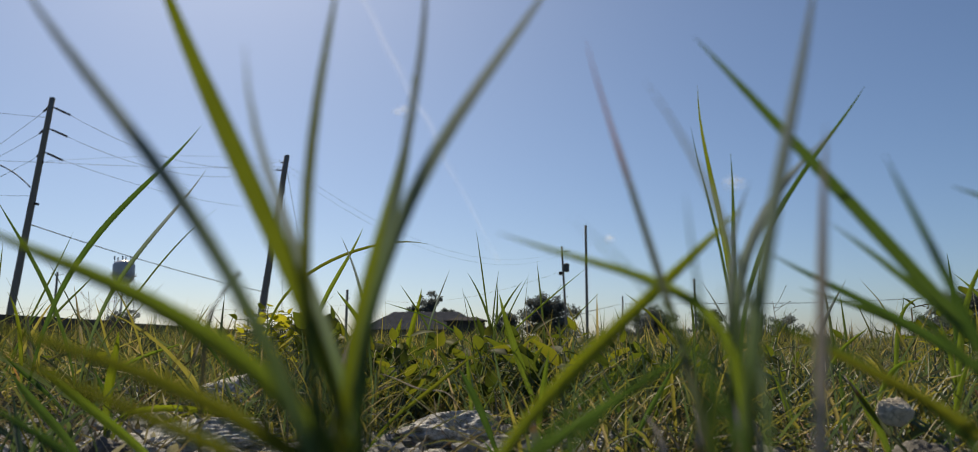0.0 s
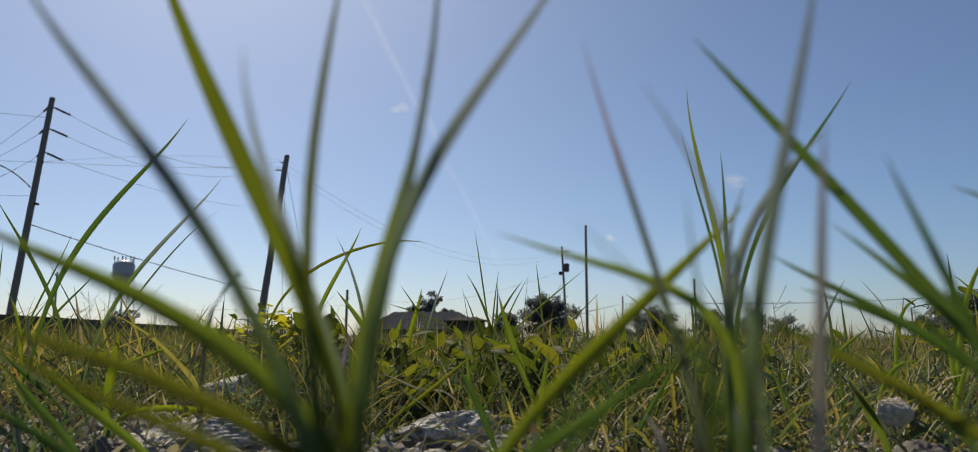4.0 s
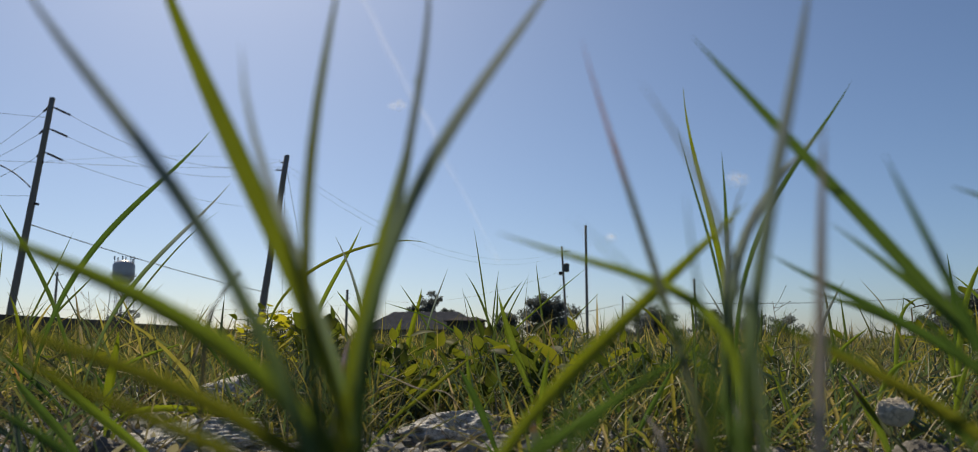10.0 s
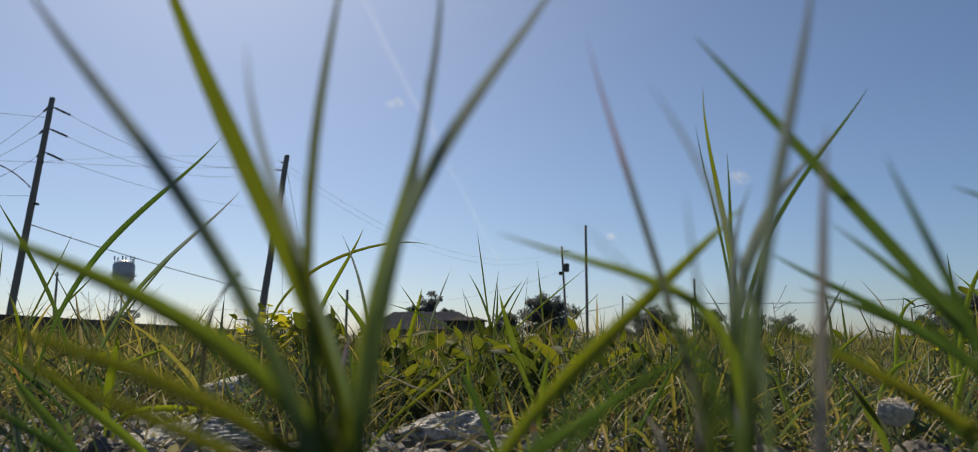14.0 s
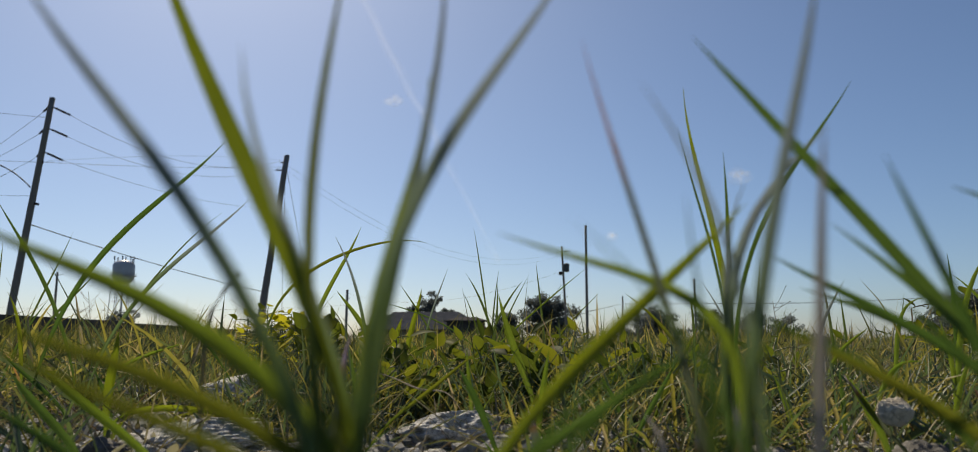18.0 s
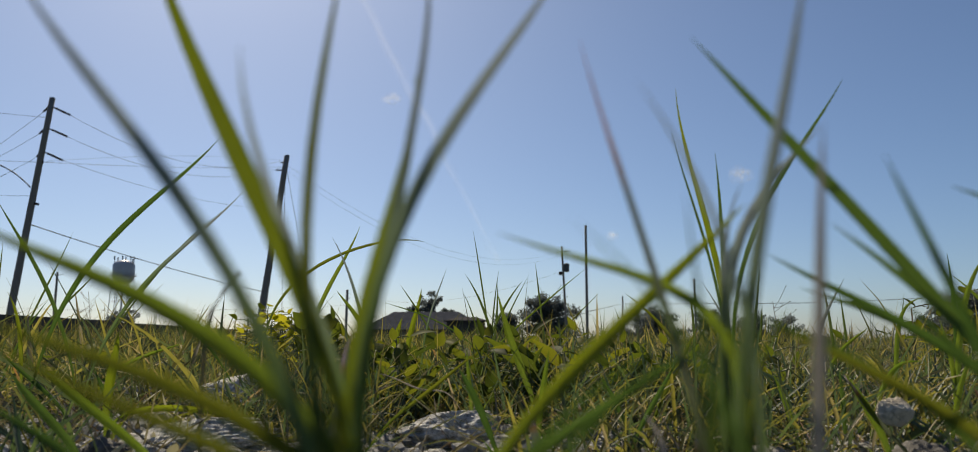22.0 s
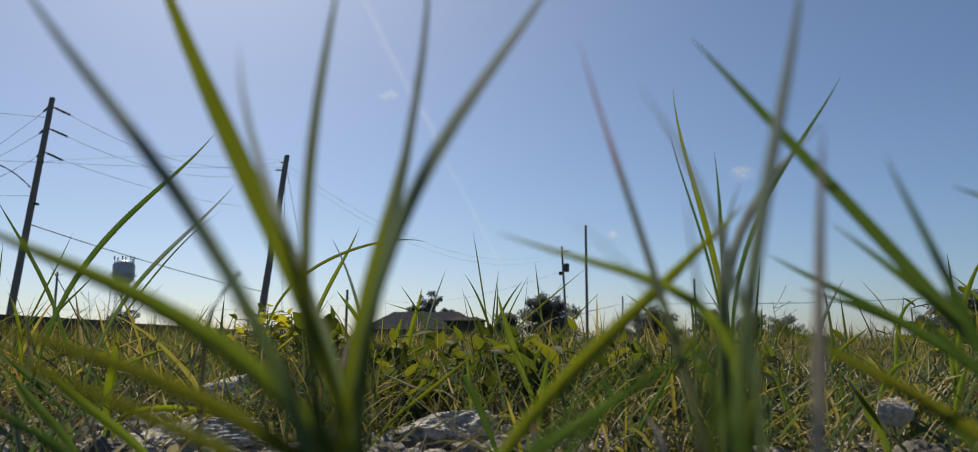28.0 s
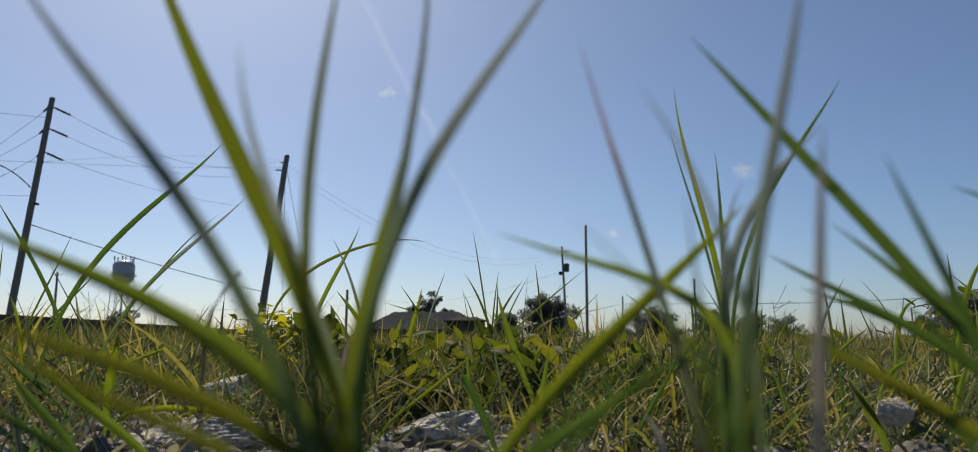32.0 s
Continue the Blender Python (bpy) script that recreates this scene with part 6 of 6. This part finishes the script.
    weed((0.146, 0.60, 0), 0.025, 7, 0.020, wide, 214, None, 0.78, 0.45, pitch=(35, 88))
    weed((0.150, 0.75, 0), 0.037, 7, 0.024, wide, 215, None, 0.85, 0.40, pitch=(35, 88))
    weed((0.268, 0.72, 0), 0.044, 7, 0.025, wide, 216, None, 0.78, 0.35, pitch=(35, 88))
    weed((0.237, 0.66, 0), 0.036, 7, 0.022, wide, 217, None, 0.85, 0.40, pitch=(35, 88))
    weed((-0.056, 0.68, 0), 0.035, 9, 0.029, wide, 218, None, 0.78, 0.45, pitch=(35, 88))
    weed((-0.086, 0.66, 0), 0.031, 8, 0.025, wide, 219, None, 0.78, 0.45, pitch=(35, 88))
    weed((-0.129, 0.72, 0), 0.033, 8, 0.027, wide, 220, None, 0.78, 0.45, pitch=(35, 88))
    weed((0.008, 0.66, 0), 0.031, 8, 0.025, wide, 221, None, 0.72, 0.40, pitch=(35, 88))
    weed((-0.321, 1.10, 0), 0.103, 12, 0.018, round_leaf, 240, CLOVER, 0.85, 0.22, "clover")
    weed((-0.311, 1.12, 0), 0.108, 14, 0.018, round_leaf, 241, CLOVER, 0.85, 0.22, "clover")
    weed((-0.284, 1.08, 0), 0.102, 12, 0.017, round_leaf, 242, CLOVER, 0.85, 0.22, "clover")
    weed((-0.298, 1.05, 0), 0.091, 12, 0.018, round_leaf, 243, CLOVER, 0.85, 0.22, "clover")
    weed((-0.291, 1.15, 0), 0.100, 10, 0.016, round_leaf, 244, CLOVER, 0.85, 0.22, "clover")
    weed((-0.274, 1.02, 0), 0.086, 12, 0.018, round_leaf, 245, CLOVER, 0.85, 0.22, "clover")
    weed((-0.264, 1.20, 0), 0.108, 8, 0.018, round_leaf, 246, CLOVER, 0.85, 0.22, "clover")
    dock = "upright weed with long pointed green leaves"
    for k, (x, y, h) in enumerate(((0.052, 0.64, 0.055), (0.075, 0.68, 0.06), (0.03, 0.70, 0.062), (-0.09, 0.72, 0.05), (-0.12, 0.8, 0.06), (0.1, 0.74, 0.058))):
        weed((x, y, 0), h, 7, 0.05, dock, 90 + k, None, 0.36, 0.14)
    rnd = random.Random(77)
    for k in range(12):
        weed((rnd.uniform(-0.13, 0.16), rnd.uniform(0.62, 0.85), 0), rnd.uniform(0.045, 0.068), rnd.choice((6, 7, 8)), rnd.uniform(0.022, 0.03), broad, 60 + k, None, rnd.uniform(0.4, 0.6), 0.4)
    leafy = "low leafy weed with yellowing leaves at the edge of the stones"
    for k, (x, y, h) in enumerate(((0.72, 1.08, 0.095), (0.66, 1.12, 0.085), (0.60, 1.16, 0.08), (0.70, 1.0, 0.085), (0.62, 0.98, 0.07), (0.68, 0.9, 0.07))):
        weed((x, y, 0), h, 10, 0.026, leafy, 40 + k, CLOVER if k % 2 else None, 0.45, 0.35)


weeds()


def dry_shrub(at, height, label, seed, branches=7):
    """A bare branching dead weed."""
    rnd = random.Random(seed)
    d = empty("dry_weed", at, label, "dry weed", "dry stalks")
    bm = bmesh.new()
    top = Vector((rnd.uniform(-0.1, 0.1) * height, 0, height))
    tube(bm, [(0, 0, -0.005), top * 0.5 + Vector((0.03 * height, 0, 0)), top], [height * 0.006, height * 0.005, height * 0.003], 6)
    part("stalk", bm, TWIG, d, smooth=True)
    for i in range(branches):
        p = top * rnd.uniform(0.35, 0.95)
        q = p + Vector((rnd.choice((-1, 1)) * rnd.uniform(0.1, 0.3), rnd.uniform(-0.15, 0.15), rnd.uniform(0.08, 0.3))) * height
        bm = bmesh.new()
        tube(bm, [p, p.lerp(q, 0.5) + Vector((0, 0, -0.02 * height)), q], [height * 0.004, height * 0.003, height * 0.002], 5)
        bmesh.ops.create_icosphere(bm, subdivisions=1, radius=height * rnd.uniform(0.005, 0.012), matrix=Matrix.Translation(q))
        part("twig", bm, TWIG, d)


dry_shrub((-2.06, 4.0, 0), 0.32, "bare branching dead weed rising above the grass", 1)
dry_shrub((-2.2, 4.1, 0), 0.24, "bare branching dead weed rising above the grass", 2)
dry_shrub((0.56, 1.5, 0), 0.145, "thin dead weed with small seed heads", 3, 5)
dry_shrub((0.60, 1.55, 0), 0.125, "thin dead weed with small seed heads", 4, 4)
dry_shrub((-0.82, 2.6, 0), 0.22, "thin dead weed with small seed heads", 5, 6)
dry_shrub((0.16, 2.2, 0), 0.2, "thin dead weed with small seed heads", 6, 5)


def bent_stem(points, r, label):
    d = empty("bent_stem", points[0], label, "dry stalk", "dry stalks")
    bm = bmesh.new()
    o = Vector(points[0])
    tube(bm, [Vector(p) - o for p in points], [r] * len(points), 6)
    part("stalk", bm, TWIG, d, smooth=True)


bent_stem([(-0.0694, 0.1900, 0.0383), (-0.0698, 0.1900, 0.0558), (-0.0695, 0.1900, 0.0677), (-0.0685, 0.1900, 0.0768), (-0.0651, 0.1900, 0.0827), (-0.0616, 0.1900, 0.0867)], 0.00045, "thin dead stem with a crooked tip close by")
bent_stem([(0.655, 1.2, 0.0), (0.658, 1.2, 0.06), (0.657, 1.2, 0.119), (0.662, 1.2, 0.121), (0.69, 1.2, 0.127)], 0.0011, "thin dead grass stem snapped over at the top")
bent_stem([(0.634, 1.2, 0.0), (0.633, 1.2, 0.05), (0.634, 1.2, 0.09)], 0.0036, "short dark stub of a dead stalk")
stone((0.86, 1.12, 0.02), (0.12, 0.1, 0.1), DARKSTONE, "dark stone half hidden by leafy weeds", 30)

# ---- small clouds, drifting slowly ----
def cloud(at, size, seed):
    """A wisp of thin vapour, denser in the middle and fraying at its edge."""
    bm = bmesh.new()
    bmesh.ops.create_icosphere(bm, subdivisions=4, radius=1.0)
    for v in bm.verts:
        v.co *= size * (0.6 + 0.25 * noise.noise(v.co * 1.5 + Vector((seed, 0, 0))))
        v.co.y *= 0.5
        v.co.z *= 0.7
    ob = part("cloud", bm, CLOUD, None, smooth=True)
    ob.location = at
    return tagged(ob, "tiny thin white cloud in the blue sky", "cloud", "small clouds", "structure")


def contrail(path, radius):
    """A fading vapour trail: nested thin wavy veils, densest at the core."""
    trail = empty("contrail", path[0], "faint straight white vapour trail across the blue sky", "vapour trail", "", "structure")
    o, n = Vector(path[0]), 60
    for k, share in enumerate((0.3, 0.6, 1.0)):
        bm = bmesh.new()
        pts, radii = [], []
        for i in range(n + 1):
            s = i / n
            p = Vector(path[0]).lerp(Vector(path[1]), s) - o
            wob = Vector((noise.noise(Vector((s * 9, k * 3.0, 1))), 0, noise.noise(Vector((s * 9, k * 3.0, 7))))) * radius * 0.5
            pts.append(p + wob)
            radii.append(radius * share * (0.7 + 0.5 * noise.noise(Vector((s * 14, k, 3)))) * (1 - 0.45 * s))
        tube(bm, pts, radii, 10)
        part("veil", bm, TRAIL, trail, smooth=True)
    return trail


contrail([(-230.2999, 1000.0000, 573.9047), (13.0530, 1000.0000, 100.9698)], 13.0)
CLOUDS = [cloud((297, 900, 191.3), 27, 1), cloud((-113, 900, 284.5), 20, 2), cloud((144, 900, 120.5), 15, 3)]

# ---- sway of the grass in the wind, degrees to the right about each blade's base ----
TIMES = [0, 0.5, 1, 1.5, 2, 2.5, 3, 3.5, 5.5, 6, 6.5, 7, 7.5, 8, 8.5, 9, 9.5, 10, 10.5, 11, 11.5, 12, 12.5, 13, 13.5, 14, 14.5, 16.5, 17, 17.5, 18, 18.5, 19, 19.5, 20, 20.5, 21, 21.5, 22, 22.5, 23, 24, 25, 28, 29, 30, 31, 32]
SWAY = {}
SWAY["A"] = [-1.8, 2.9, 5.3, 5.8, 2.2, -4.1, 2.3, -5.2, 0.6, 0.3, -4.1, -0.1, 2.8, -1.3, 0.6, -5.8, -0.9, -0.0, -1.5, 0.1, -0.5, 0.1, 0.5, 0.0, 1.1, 2.2, 0.6, 0.6, -1.7, -12.9, 3.1, 2.4, 2.2, 1.5, 7.2, 4.3, 3.4, 2.6, 2.0, 2.4, 1.9, 1.4, 1.4, 0.9, 1.7, 1.8, 2.9, 3.0]
SWAY["B"] = [-7.8, 0.4, 2.7, 6.7, 0.8, -17.1, -15.7, -6.9, -2.2, -2.2, -5.1, 1.9, -0.8, -8.8, -8.4, -4.6, -4.4, -2.2, -14.0, -19.6, -5.1, -2.1, -4.5, 0.0, -0.8, 0.4, 1.7, -1.6, -4.7, -9.8, 2.9, 1.3, -0.8, 2.6, 5.5, 2.4, 3.2, 2.0, 0.9, 2.2, 0.8, 0.4, 0.2, -1.3, 1.6, -0.0, 3.1, 2.1]
SWAY["C"] = [3.0, 1.3, 5.5, 2.5, 0.2, 3.0, 4.9, 3.1, 0.0, 1.1, 0.0, 0.0, 1.4, 0.5, 0.2, 0.5, 0.2, 0.8, 1.6, -0.3, -0.4, -0.3, -0.3, 0.0, 1.0, 3.8, 4.0, 1.0, 3.2, 2.5, 0.8, 0.6, 0.2, -0.1, 0.3, -0.3, 0.0, -0.3, -0.4, -0.4, -0.6, -0.7, -0.7, -0.8, -0.3, -0.4, -0.4, -0.6]
SWAY["D"] = [2.3, 0.7, 3.3, 1.0, 0.0, 2.0, 2.1, 1.0, 0.0, 0.3, -0.2, 0.6, -0.2, 0.0, 0.3, 0.3, 0.2, 0.6, 0.6, -0.3, -0.2, -0.2, -0.2, 0.0, 1.4, 1.6, 2.1, 0.9, 4.3, 3.3, 0.9, 0.6, 0.2, -0.3, -0.6, -0.6, -0.6, -0.3, -0.6, -0.6, -0.6, -0.7, -0.7, -0.7, -0.2, -0.3, -0.6, -0.6]
SWAY["E"] = [2.9, 1.2, 4.6, 2.0, 1.8, 3.4, 4.2, 2.3, -0.1, 1.5, 1.0, 0.4, 1.3, 0.8, 0.7, 0.8, 0.4, 1.0, 2.1, 0.2, 0.1, 0.1, -0.2, 0.0, 1.1, 3.4, 2.0, 1.4, 4.0, 1.8, 0.9, 0.4, 0.2, 0.0, -0.0, -0.2, -0.2, -0.2, -0.2, -0.2, -0.4, -0.5, -0.5, -0.6, -0.2, -0.4, -0.4, -0.5]
SWAY["L"] = [0.6, 0.7, 0.8, 0.6, 0.3, 0.5, 0.7, 0.7, 0.0, 0.0, 0.1, 0.2, 0.2, 0.3, 0.4, 0.5, 0.4, 0.3, 0.1, -0.1, -0.1, 0.0, 0.0, 0.0, 0.3, 0.5, 0.7, -0.0, 0.7, 0.5, 0.7, 0.2, 0.0, 0.0, -0.0, -0.1, -0.1, -0.1, -0.1, -0.1, -0.1, -0.1, -0.2, -0.2, -0.2, -0.2, -0.2, -0.2]
GUST = [0.90, 0.45, 1.55, 0.75, 0.15, 0.90, 1.40, 0.93, 0.10, 0.40, 0.10, 0.10, 0.47, 0.23, 0.15, 0.23, 0.15, 0.33, 0.53, 0.03, 0.00, 0.03, 0.03, 0.10, 0.38, 1.10, 1.15, 0.38, 0.95, 0.75, 0.33, 0.25, 0.15, 0.07, 0.17, 0.03, 0.10, 0.03, 0.00, 0.00, -0.05, -0.07, -0.07, -0.12, 0.03, 0.00, 0.00, -0.05]
SWAY["J"] = [-0.24, 0.48, 0.7, 1.2, 0.24, -0.48, -1.7, 0.6, 0, -0.6, -0.24, -0.36, 0.24, -0.1, -0.1, 0.24, -0.24, 0.0, 0, -0.7, -0.1, -0.36, 0, 0, 0.24, 0.85, 1.57, -0.1, 0, 0.7, 1.1, 0, 0, 0.1, 0.1, 0, 0, 0, 0, 0, 0, -0.1, 0, -0.1, 0.1, 0, 0, -0.1]


def swing(ob, times, degrees):
    at = ob.location.copy()
    walk(ob, [(t, pose(*at, 0, d, 0)) for t, d in zip(times, degrees)])


def motions():
    for key, amount in (("A", 1), ("B", 1), ("C", 1), ("D", 1), ("E", 1), ("L", 1)):
        swing(BLADES[key], TIMES, SWAY[key])
    swing(BLADES["Cb"], TIMES, SWAY["C"])
    swing(BLADES["B2"], TIMES, [0.15 * v for v in SWAY["B"]])
    for key, amount in (("J", 1.0), ("J2", 1.0), ("S", 0.28), ("Q", 0.32), ("R", 0.2), ("b2", 0.1)):
        swing(BLADES[key], TIMES, [amount * v for v in SWAY["J"]])
    soft = {"K": 0.5, "K2": 0.6, "Pt": 0.4, "F": 0.22, "Eb": 1.6, "Ec": 1.0, "Gy": 2.6, "G": 1.2, "H": 0.8, "I": 1.2, "I2": 1.5, "I4": 1.2, "Z1": 0.8, "Z2": 0.6, "Z10": 1.0, "Z14": 1.0, "Z15": 0.8, "M": 0.2, "N3": 0.2}
    for key, amount in soft.items():
        swing(BLADES[key], TIMES, [amount * g for g in GUST])
    for ob, step in zip(CLOUDS, ((9.2, 0, 11.0), (-14.0, 0, 16.6), (4.0, 0, 4.0))):
        at = ob.location.copy()
        ts = [0, 8, 16, 24, 32]
        walk(ob, [(t, pose(at.x + step[0] * (t - 13) / 24, at.y, at.z + step[2] * (t - 13) / 24)) for t in ts])


motions()
